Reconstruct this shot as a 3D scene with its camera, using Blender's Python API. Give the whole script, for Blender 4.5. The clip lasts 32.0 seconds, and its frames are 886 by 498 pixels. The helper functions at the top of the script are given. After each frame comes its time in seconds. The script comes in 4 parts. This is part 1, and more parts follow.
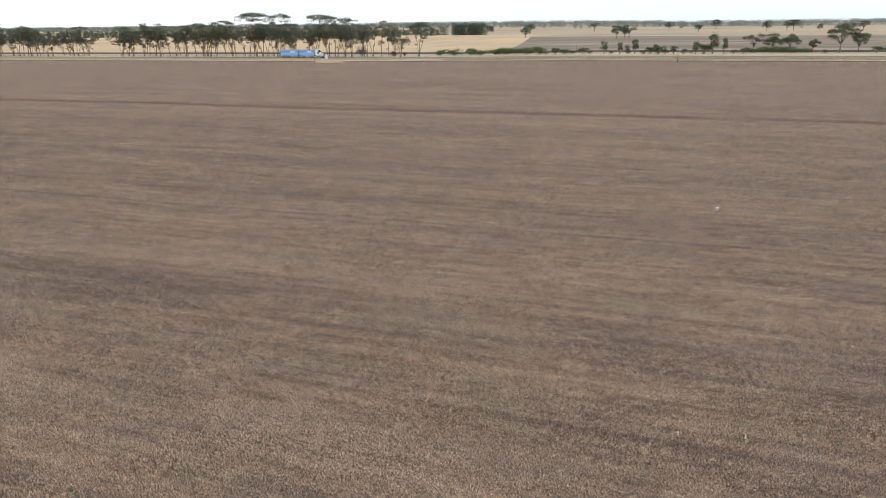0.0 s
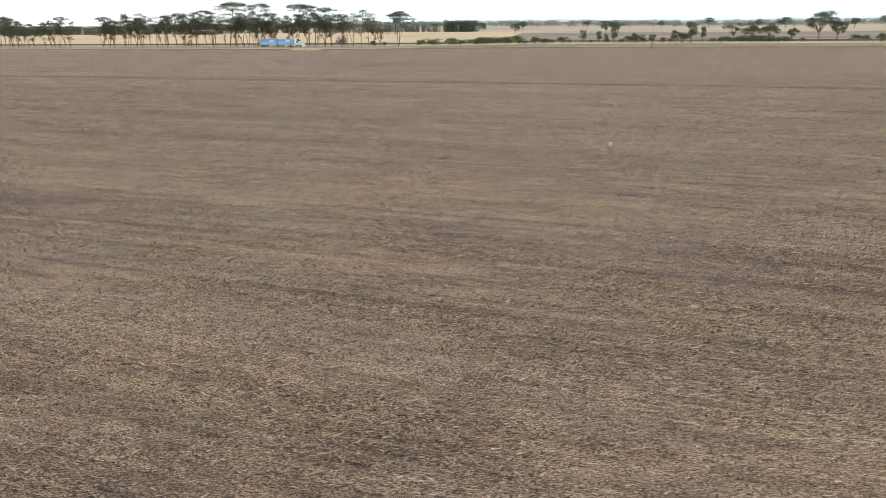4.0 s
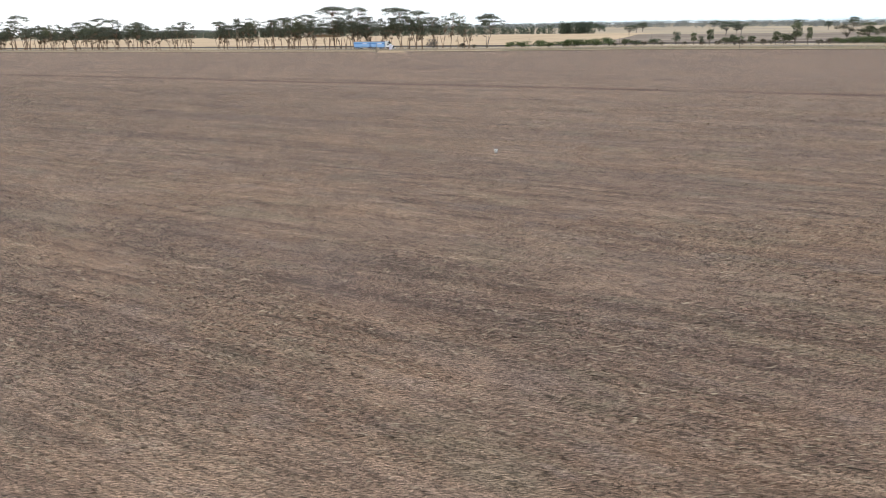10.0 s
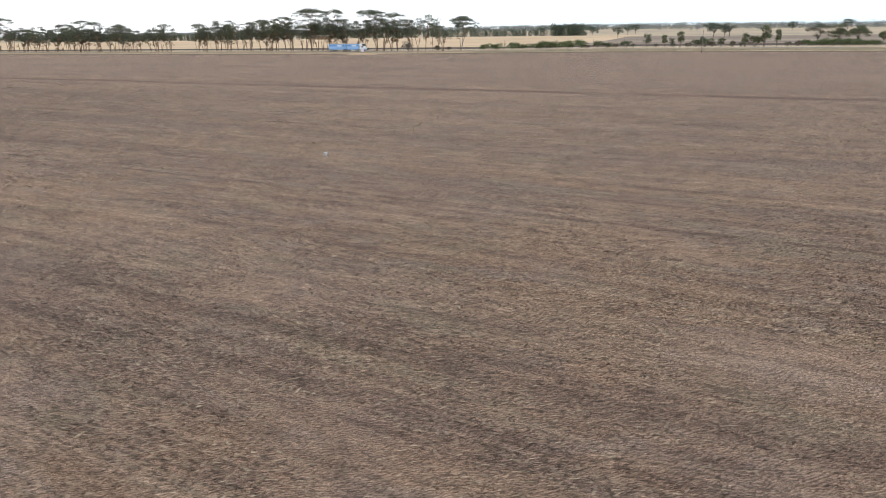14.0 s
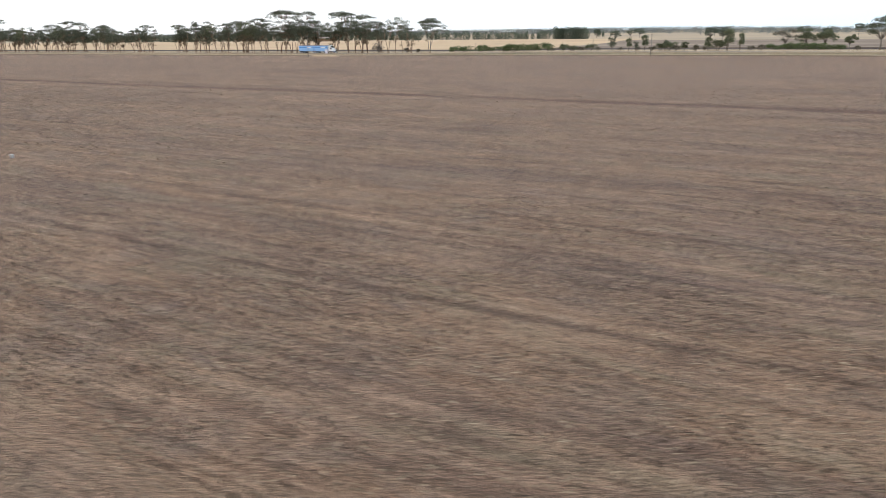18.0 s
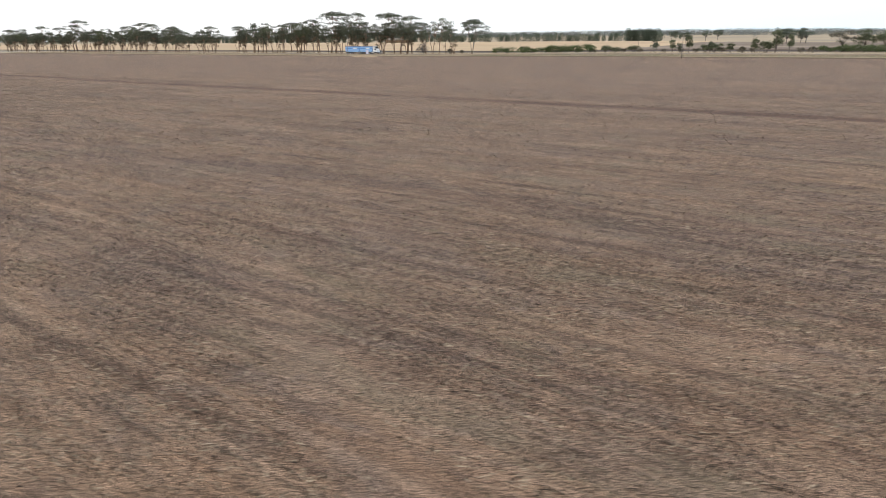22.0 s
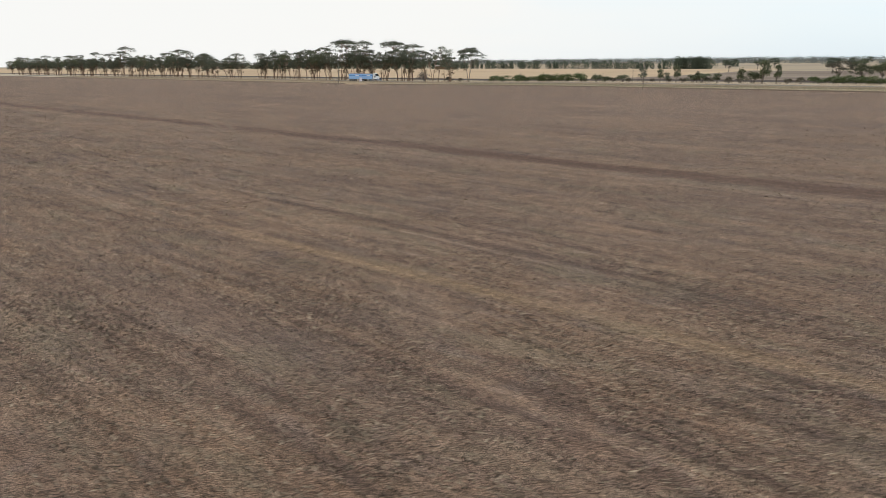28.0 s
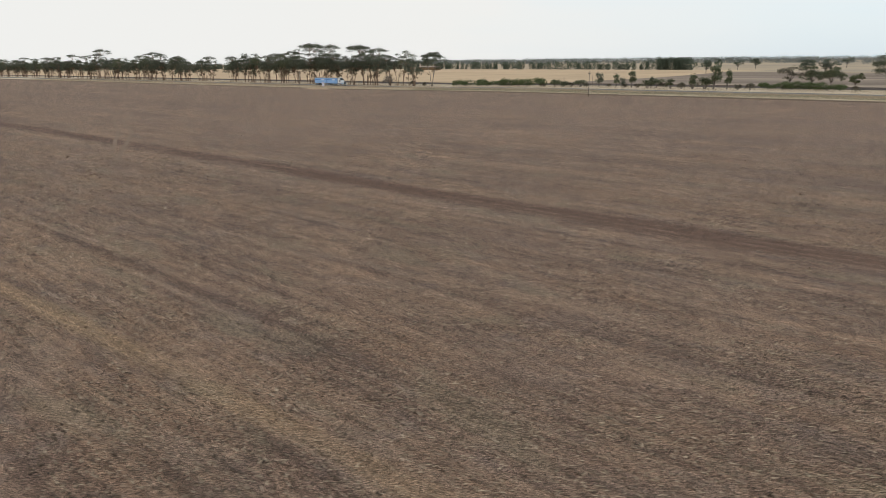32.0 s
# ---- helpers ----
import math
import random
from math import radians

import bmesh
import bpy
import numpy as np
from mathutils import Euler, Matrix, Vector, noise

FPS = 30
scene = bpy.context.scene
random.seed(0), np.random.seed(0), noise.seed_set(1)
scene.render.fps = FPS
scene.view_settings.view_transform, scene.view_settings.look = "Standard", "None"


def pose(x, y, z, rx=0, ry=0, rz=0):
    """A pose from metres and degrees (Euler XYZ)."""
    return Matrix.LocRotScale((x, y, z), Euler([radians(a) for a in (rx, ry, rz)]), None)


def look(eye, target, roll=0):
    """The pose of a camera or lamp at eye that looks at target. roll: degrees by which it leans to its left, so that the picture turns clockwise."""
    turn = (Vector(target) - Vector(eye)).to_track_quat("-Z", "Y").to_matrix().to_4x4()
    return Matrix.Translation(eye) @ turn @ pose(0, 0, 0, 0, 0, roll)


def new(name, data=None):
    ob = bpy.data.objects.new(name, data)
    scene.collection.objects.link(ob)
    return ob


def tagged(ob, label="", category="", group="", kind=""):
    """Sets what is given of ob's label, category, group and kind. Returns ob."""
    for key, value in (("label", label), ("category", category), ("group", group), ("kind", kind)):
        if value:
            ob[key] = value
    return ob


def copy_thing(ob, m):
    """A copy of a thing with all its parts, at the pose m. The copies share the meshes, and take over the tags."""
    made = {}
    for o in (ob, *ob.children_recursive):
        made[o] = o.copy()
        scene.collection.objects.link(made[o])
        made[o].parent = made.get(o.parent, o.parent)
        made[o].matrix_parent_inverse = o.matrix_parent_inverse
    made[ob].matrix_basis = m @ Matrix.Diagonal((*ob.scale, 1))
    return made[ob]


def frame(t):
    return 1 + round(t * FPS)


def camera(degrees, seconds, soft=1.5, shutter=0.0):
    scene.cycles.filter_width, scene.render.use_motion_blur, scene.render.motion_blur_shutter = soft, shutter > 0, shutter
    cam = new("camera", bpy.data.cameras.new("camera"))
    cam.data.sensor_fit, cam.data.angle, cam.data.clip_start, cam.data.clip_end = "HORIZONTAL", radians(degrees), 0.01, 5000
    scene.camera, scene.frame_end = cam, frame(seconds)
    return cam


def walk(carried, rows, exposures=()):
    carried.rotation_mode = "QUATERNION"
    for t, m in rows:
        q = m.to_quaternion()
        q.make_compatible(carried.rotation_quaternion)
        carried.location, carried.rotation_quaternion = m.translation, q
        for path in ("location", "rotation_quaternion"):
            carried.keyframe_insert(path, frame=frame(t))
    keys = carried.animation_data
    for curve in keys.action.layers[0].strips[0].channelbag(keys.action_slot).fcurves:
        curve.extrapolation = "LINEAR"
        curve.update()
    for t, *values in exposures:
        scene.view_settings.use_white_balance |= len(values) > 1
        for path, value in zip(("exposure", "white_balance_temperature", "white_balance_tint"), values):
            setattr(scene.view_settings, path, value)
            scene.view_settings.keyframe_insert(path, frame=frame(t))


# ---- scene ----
cam = camera(65.18, 32.0, soft=0.7, shutter=0.8)

# seconds, eye x y z, yaw to the left, pitch, roll; x runs along the road, y away over the fields
PATH = [
    (0, -35.22, -359.19, 16.13, 18.55, -17.91, -0.74),
    (0.5, -35.07, -359.33, 14.89, 18.46, -17.90, -0.59),
    (1, -34.71, -359.49, 13.66, 18.49, -17.88, -0.65),
    (1.5, -34.03, -359.34, 12.45, 18.46, -17.88, -0.67),
    (2, -32.89, -359.02, 11.28, 18.50, -17.90, -0.73),
    (2.5, -31.26, -358.54, 10.43, 18.49, -17.91, -0.66),
    (3, -29.27, -357.81, 10.21, 18.47, -17.84, -0.66),
    (3.5, -27.34, -357.04, 10.13, 18.44, -17.83, -0.66),
    (5.5, -22.50, -356.03, 10.57, 18.29, -17.85, -0.66),
    (6, -20.77, -355.28, 10.46, 18.36, -17.82, -0.67),
    (6.5, -18.75, -354.35, 10.32, 18.40, -17.76, -0.60),
    (6.8, -17.62, -353.85, 10.25, 18.42, -17.76, -0.60),
    (6.9, -17.24, -353.69, 10.22, 18.80, -17.75, -0.62),
    (7, -16.86, -353.52, 10.20, 20.15, -17.72, -0.67),
    (7.1, -16.51, -353.35, 10.18, 20.60, -17.70, -0.68),
    (7.5, -15.11, -352.67, 10.10, 20.62, -17.70, -0.68),
    (8, -13.43, -351.92, 10.05, 20.62, -17.68, -0.70),
    (8.1, -13.10, -351.79, 10.07, 20.72, -17.68, -0.71),
    (8.2, -12.77, -351.66, 10.08, 21.10, -17.67, -0.73),
    (8.3, -12.43, -351.53, 10.10, 22.70, -17.65, -0.81),
    (8.4, -12.10, -351.40, 10.11, 25.25, -17.62, -0.94),
    (8.5, -11.77, -351.27, 10.13, 27.12, -17.59, -1.04),
    (8.6, -11.42, -351.12, 10.14, 28.40, -17.57, -1.01),
    (8.7, -11.07, -350.97, 10.15, 28.58, -17.57, -1.01),
    (9, -10.03, -350.52, 10.19, 28.60, -17.57, -1.01),
    (9.5, -8.32, -349.74, 10.18, 28.65, -17.54, -1.01),
    (10, -6.63, -348.91, 10.18, 28.64, -17.55, -1.00),
    (10.5, -4.95, -348.04, 10.20, 28.62, -17.55, -0.99),
    (11, -3.28, -347.10, 10.20, 28.68, -17.54, -1.00),
    (11.5, -1.66, -346.21, 10.18, 28.75, -17.50, -1.03),
    (12, 0.00, -345.25, 10.16, 28.78, -17.48, -1.05),
    (12.5, 1.68, -344.23, 10.12, 28.80, -17.47, -1.04),
    (13, 3.33, -343.28, 10.07, 28.73, -17.44, -0.96),
    (13.5, 4.81, -342.54, 10.02, 28.82, -17.41, -1.04),
    (15.5, 11.53, -336.24, 9.84, 28.84, -17.30, -0.83),
    (16, 14.55, -334.33, 9.73, 28.89, -17.28, -0.80),
    (16.5, 17.81, -332.24, 9.59, 28.93, -17.23, -0.79),
    (17, 21.51, -330.12, 9.53, 28.98, -17.22, -0.79),
    (17.5, 25.28, -327.99, 9.47, 28.95, -17.20, -0.74),
    (17.6, 26.00, -327.58, 9.45, 28.96, -17.20, -0.74),
    (17.7, 26.71, -327.18, 9.43, 29.25, -17.19, -0.73),
    (17.8, 27.43, -326.77, 9.40, 30.22, -17.16, -0.70),
    (17.9, 28.14, -326.37, 9.38, 30.38, -17.16, -0.70),
    (18, 28.86, -325.96, 9.36, 30.39, -17.16, -0.70),
    (18.5, 32.48, -323.97, 9.32, 30.35, -17.15, -0.69),
    (19, 35.72, -322.14, 9.24, 30.26, -17.12, -0.60),
    (19.5, 38.40, -320.46, 9.14, 30.17, -17.11, -0.61),
    (19.7, 39.21, -319.85, 9.10, 30.80, -17.09, -0.59),
    (19.8, 39.61, -319.55, 9.10, 32.15, -17.05, -0.56),
    (19.9, 40.02, -319.24, 9.08, 33.50, -17.01, -0.52),
    (20, 40.42, -318.94, 9.07, 34.53, -16.98, -0.49),
    (20.1, 40.73, -318.68, 9.05, 35.40, -16.97, -0.52),
    (20.2, 41.03, -318.42, 9.04, 36.20, -16.97, -0.55),
    (20.3, 41.34, -318.15, 9.03, 36.65, -16.96, -0.57),
    (20.5, 41.95, -317.63, 9.00, 36.94, -16.96, -0.58),
    (21, 43.22, -316.41, 8.90, 36.95, -16.96, -0.60),
    (21.5, 44.55, -315.14, 8.79, 36.98, -16.95, -0.60),
    (22, 46.14, -313.78, 8.71, 36.97, -16.94, -0.61),
    (22.4, 47.68, -312.44, 8.69, 37.04, -16.94, -0.61),
    (22.5, 48.06, -312.10, 8.68, 38.92, -16.87, -0.58),
    (22.6, 48.52, -311.72, 8.68, 41.70, -16.87, -0.70),
    (22.7, 48.99, -311.33, 8.68, 43.70, -16.87, -0.79),
    (22.8, 49.45, -310.95, 8.68, 43.95, -16.87, -0.80),
    (23, 50.38, -310.18, 8.68, 43.94, -16.87, -0.80),
    (23.5, 52.88, -308.04, 8.70, 43.88, -16.89, -0.80),
    (24, 55.63, -305.54, 8.71, 43.85, -16.92, -0.79),
    (24.5, 58.52, -302.82, 8.72, 43.75, -16.95, -0.65),
    (25, 61.44, -299.99, 8.66, 43.72, -16.95, -0.67),
    (25.5, 64.30, -297.08, 8.57, 43.67, -16.94, -0.64),
    (26, 67.05, -294.32, 8.49, 43.55, -16.93, -0.60),
    (26.5, 69.69, -291.78, 8.41, 43.44, -16.17, -0.64),
    (28.5, 77.64, -285.29, 9.82, 42.71, -14.87, -0.27),
    (29, 79.15, -284.11, 10.13, 42.68, -14.89, -0.26),
    (29.5, 80.61, -282.98, 10.38, 42.72, -15.01, -0.63),
    (30, 82.17, -281.61, 10.91, 42.52, -14.99, -0.51),
    (30.5, 83.64, -280.21, 11.63, 42.29, -14.83, -0.02),
    (31, 85.22, -278.95, 11.96, 42.32, -14.92, -0.24),
    (31.5, 86.76, -277.72, 12.03, 42.31, -14.96, -0.30),
    (32, 88.17, -276.31, 12.07, 42.33, -14.99, -0.37),
]


def eye_pose(x, y, z, yaw, pitch, roll):
    a, b = radians(yaw), radians(pitch)
    way = Vector((-math.sin(a) * math.cos(b), math.cos(a) * math.cos(b), math.sin(b)))
    return look((x, y, z), Vector((x, y, z)) + way * 50, roll)


EXPOSURES = [(0, -0.02, 6560, 8), (1.0, 0.0, 6560, 6), (2.0, 0.02, 6560, 4), (3.5, 0.1, 6620, 3), (5.5, 0.09, 6400, 9), (16, 0.04, 6440, 9), (20, -0.01, 6500, 10), (24, -0.08, 6650, 9), (26.5, -0.13, 6650, 9), (28.5, -0.42, 6760, 8), (32, -0.48, 6760, 8)]
walk(cam, [(t, eye_pose(*p)) for t, *p in PATH], EXPOSURES)

# ---- light: a bright day under thin, even cloud ----
world = bpy.data.worlds.new("sky")
scene.world = world
world.use_nodes = True
wn = world.node_tree
bg = wn.nodes["Background"]
sky = wn.nodes.new("ShaderNodeTexSky")
sky.sky_type, sky.sun_disc = "NISHITA", False
SUN_UP, SUN_FROM = 58, 205
sky.sun_elevation, sky.sun_rotation = radians(SUN_UP), radians(SUN_FROM)
sky.dust_density = 2.0
tc = wn.nodes.new("ShaderNodeTexCoord")
cmap = wn.nodes.new("ShaderNodeMapping")
cmap.inputs["Scale"].default_value = (1.6, 1.6, 7.0)
cn = wn.nodes.new("ShaderNodeTexNoise")
cn.inputs["Scale"].default_value, cn.inputs["Detail"].default_value, cn.inputs["Roughness"].default_value = 1.3, 5, 0.55
wn.links.new(tc.outputs["Generated"], cmap.inputs[0])
wn.links.new(cmap.outputs[0], cn.inputs["Vector"])
side = wn.nodes.new("ShaderNodeVectorMath")
side.operation = "DOT_PRODUCT"
side.inputs[1].default_value = (0.8, 0.5, 0.45)
wn.links.new(tc.outputs["Generated"], side.inputs[0])
thick = wn.nodes.new("ShaderNodeMapRange")
thick.inputs[1].default_value, thick.inputs[2].default_value, thick.inputs[3].default_value, thick.inputs[4].default_value = -0.3, 0.6, 1.0, 0.55
thick.interpolation_type = "SMOOTHSTEP"
wn.links.new(side.outputs["Value"], thick.inputs[0])
puff = wn.nodes.new("ShaderNodeMath")
puff.operation = "MULTIPLY_ADD"
puff.inputs[1].default_value, puff.inputs[2].default_value = 0.5, -0.25
wn.links.new(cn.outputs[0], puff.inputs[0])
cover = wn.nodes.new("ShaderNodeMath")
cover.operation, cover.use_clamp = "ADD", True
wn.links.new(thick.outputs[0], cover.inputs[0])
wn.links.new(puff.outputs[0], cover.inputs[1])
wmix = wn.nodes.new("ShaderNodeMix")
wmix.data_type = "RGBA"
dense = wn.nodes.new("ShaderNodeMapRange")
dense.inputs[1].default_value, dense.inputs[2].default_value, dense.inputs[3].default_value, dense.inputs[4].default_value = 0.4, 1.0, 0.8, 1.0
wn.links.new(cover.outputs[0], dense.inputs[0])
wn.links.new(dense.outputs[0], wmix.inputs["Factor"])
bright = wn.nodes.new("ShaderNodeVectorMath")
bright.operation = "SCALE"
bright.inputs["Scale"].default_value = 2.8
wn.links.new(sky.outputs[0], bright.inputs[0])
wn.links.new(bright.outputs[0], wmix.inputs["A"])
veil = wn.nodes.new("ShaderNodeMix")
veil.data_type = "RGBA"
haze = wn.nodes.new("ShaderNodeMapRange")
haze.inputs[1].default_value, haze.inputs[2].default_value = 0.5, 0.95
wn.links.new(cover.outputs[0], haze.inputs[0])
wn.links.new(haze.outputs[0], veil.inputs["Factor"])
veil.inputs["A"].default_value, veil.inputs["B"].default_value = (10.4, 12.2, 13.8, 1), (12.0, 12.15, 12.4, 1)
wn.links.new(veil.outputs["Result"], wmix.inputs["B"])
wn.links.new(wmix.outputs["Result"], bg.inputs[0])
bg.inputs[1].default_value = 0.1
sun = new("sun", bpy.data.lights.new("sun", "SUN"))
sun.data.energy, sun.data.angle, sun.data.color = 0.6, radians(14), (1.0, 0.95, 0.88)
az = radians(SUN_FROM)
sun.matrix_world = look((math.sin(az) * 60, math.cos(az) * 60, 60 * math.tan(radians(SUN_UP))), (0, 0, 0))


# ---- materials ----
class Nodes:
    """A small helper to write node materials in few lines."""

    def __init__(self, name, rough=0.9, metal=0.0):
        self.m = bpy.data.materials.new(name)
        self.m.use_nodes = True
        self.t = self.m.node_tree
        self.p = self.t.nodes["Principled BSDF"]
        self.p.inputs["Roughness"].default_value = rough
        self.p.inputs["Metallic"].default_value = metal
        self.p.inputs["Specular IOR Level"].default_value = 0.25
        self.geo = self.t.nodes.new("ShaderNodeNewGeometry")

    def link(self, a, b):
        self.t.links.new(a, b)

    def set(self, socket, v):
        if isinstance(v, (int, float)):
            socket.default_value = v
        elif isinstance(v, tuple):
            socket.default_value = (*v, 1) if len(socket.default_value) == 4 and len(v) == 3 else v
        else:
            self.link(v, socket)

    def place(self, sx=1.0, sy=1.0, sz=1.0, local=False):
        n = self.t.nodes.new("ShaderNodeMapping")
        n.inputs["Scale"].default_value = (sx, sy, sz)
        if local:
            c = self.t.nodes.new("ShaderNodeTexCoord")
            self.link(c.outputs["Object"], n.inputs[0])
        else:
            self.link(self.geo.outputs["Position"], n.inputs[0])
        return n.outputs[0]

    def noise(self, where, scale=1.0, detail=3.0, rough=0.55, distort=0.0):
        n = self.t.nodes.new("ShaderNodeTexNoise")
        self.link(where, n.inputs["Vector"])
        n.inputs["Scale"].default_value, n.inputs["Detail"].default_value = scale, detail
        n.inputs["Roughness"].default_value, n.inputs["Distortion"].default_value = rough, distort
        return n.outputs[0]

    def step(self, v, lo, hi, a=0.0, b=1.0):
        n = self.t.nodes.new("ShaderNodeMapRange")
        n.interpolation_type = "SMOOTHSTEP"
        self.set(n.inputs[0], v)
        for k, q in enumerate((lo, hi, a, b)):
            n.inputs[k + 1].default_value = q
        return n.outputs[0]

    def math(self, op, a, b=0.0, c=0.0):
        n = self.t.nodes.new("ShaderNodeMath")
        n.operation = op
        for k, q in enumerate((a, b, c)):
            self.set(n.inputs[k], q)
        return n.outputs[0]

    def mix(self, f, a, b, how="MIX"):
        n = self.t.nodes.new("ShaderNodeMix")
        n.data_type, n.blend_type = "RGBA", how
        self.set(n.inputs["Factor"], f)
        self.set(n.inputs["A"], a)
        self.set(n.inputs["B"], b)
        return n.outputs["Result"]

    def gain(self, col, v, lo, hi, dark, light):
        f = self.t.nodes.new("ShaderNodeMapRange")
        self.link(v, f.inputs[0])
        for k, q in enumerate((lo, hi, dark, light)):
            f.inputs[k + 1].default_value = q
        n = self.t.nodes.new("ShaderNodeVectorMath")
        n.operation = "SCALE"
        self.link(col, n.inputs[0])
        self.link(f.outputs[0], n.inputs["Scale"])
        return n.outputs[0]

    def xyz(self):
        n = self.t.nodes.new("ShaderNodeSeparateXYZ")
        self.link(self.geo.outputs["Position"], n.inputs[0])
        return n.outputs

    def random(self, island=False):
        if island:
            return self.geo.outputs["Random Per Island"]
        n = self.t.nodes.new("ShaderNodeObjectInfo")
        return n.outputs["Random"]

    def ramp(self, v, *stops):
        n = self.t.nodes.new("ShaderNodeValToRGB")
        self.set(n.inputs[0], v)
        el = n.color_ramp.elements
        while len(el) < len(stops):
            el.new(0.5)
        for e, (at, col) in zip(el, stops):
            e.position, e.color = at, (*col, 1)
        return n.outputs[0]

    def bump(self, h, strength=0.5, dist=0.02):
        n = self.t.nodes.new("ShaderNodeBump")
        n.inputs["Strength"].default_value, n.inputs["Distance"].default_value = strength, dist
        self.link(h, n.inputs["Height"])
        self.link(n.outputs[0], self.p.inputs["Normal"])

    def done(self, col):
        self.set(self.p.inputs["Base Color"], col)
        return self.m


def sowing(g):
    """Noise of the paddock along its drill rows: strips, lanes, streaks, patches and tints."""
    return {"blotch": g.noise(g.place(0.035, 0.11, 1), 1.0, 4, 0.6, 0.6), "lanes": g.noise(g.place(0.014, 0.36, 1), 1.0, 3, 0.6), "bands": g.noise(g.place(0.004, 0.13, 1), 1.0, 4, 0.65),
            "streak": g.noise(g.place(0.06, 1.15, 1), 1.0, 3, 0.65), "hue": g.noise(g.place(0.45, 0.8, 1), 1.0, 3, 0.6), "hue2": g.noise(g.place(0.10, 0.22, 1), 1.3, 4, 0.6)}


STRIPS = ((-228, 2.3, (0.100, 0.054, 0.036), 0.85), (-284, 3.3, (0.1071, 0.0772, 0.0704), 0.23),
          (-300, 2.4, (0.0969, 0.0653, 0.0559), 0.23), (-319.5, 2.0, (0.2958, 0.2029, 0.1449), 0.27), (-325.0, 3.6, (0.0969, 0.0673, 0.0600), 0.27),
          (-338, 2.7, (0.3060, 0.2128, 0.1552), 0.23), (-196, 3.8, (0.0969, 0.0653, 0.0549), 0.23), (-164, 6.0, (0.1000, 0.0673, 0.0549), 0.25),
          (-122, 7.5, (0.1071, 0.0713, 0.0590), 0.23), (-252, 1.8, (0.0969, 0.0673, 0.0600), 0.12), (-274, 1.5, (0.1071, 0.0772, 0.0725), 0.20), (-242, 1.5, (0.2550, 0.1683, 0.1190), 0.20))


def strips(g, col, gain=1.0):
    x, y, _ = g.xyz()
    wob = g.math("MULTIPLY_ADD", g.noise(g.place(0.02, 0.02, 1), 1.0, 2), 6.0, -3.0)
    yy = g.math("ADD", y, wob)
    fade = g.noise(g.place(0.03, 0.01, 1), 1.2, 2)
    for at, wide, tint, amount in STRIPS:
        d = g.math("ABSOLUTE", g.math("SUBTRACT", yy, float(at)))
        f = g.math("MULTIPLY", g.step(d, wide * 1.3, wide * 0.4), g.step(fade, 0.38, 0.55, 0.8 if at == -228 else 0.3, 1.0))
        col = g.mix(g.math("MULTIPLY", f, amount * gain), col, tint)
    # a spilt streak of bright straw
    d = g.math("ABSOLUTE", g.math("ADD", g.math("MULTIPLY_ADD", x, -0.06, y), 268.2))
    f = g.math("MULTIPLY", g.step(d, 0.9, 0.2), g.math("MULTIPLY", g.step(x, 30.0, 52.0), g.step(fade, 0.36, 0.5, 0.4, 1.0)))
    col = g.mix(g.math("MULTIPLY", f, 0.55 * gain), col, (0.33, 0.215, 0.122))
    # thin broken lines between the sowing passes
    gap = g.noise(g.place(0.05, 0.2, 1), 1.0, 3, 0.7)
    sway = g.math("ADD", y, g.math("MULTIPLY_ADD", g.noise(g.place(0.03, 0.05, 1), 1.0, 2), 1.6, -0.8))
    for period, half, amount in ((3.1, 0.10, 0.22), (9.4, 0.04, 0.22), (1.27, 0.16, 0.14)):
        d = g.math("ABSOLUTE", g.math("SUBTRACT", g.math("FRACT", g.math("DIVIDE", sway, period)), 0.5))
        f = g.math("MULTIPLY", g.step(d, half, half * 0.4), g.step(gap, 0.44, 0.56, 0.15, 1.0))
        col = g.mix(g.math("MULTIPLY", f, amount * gain), col, (0.0612, 0.0376, 0.0300))
        f = g.math("MULTIPLY", g.step(g.math("ABSOLUTE", g.math("SUBTRACT", d, half * 2.2)), half * 0.9, half * 0.3), g.step(gap, 0.56, 0.46, 0.1, 1.0))
        col = g.mix(g.math("MULTIPLY", f, amount * gain * 0.55), col, (0.3060, 0.2128, 0.1532))
    return col


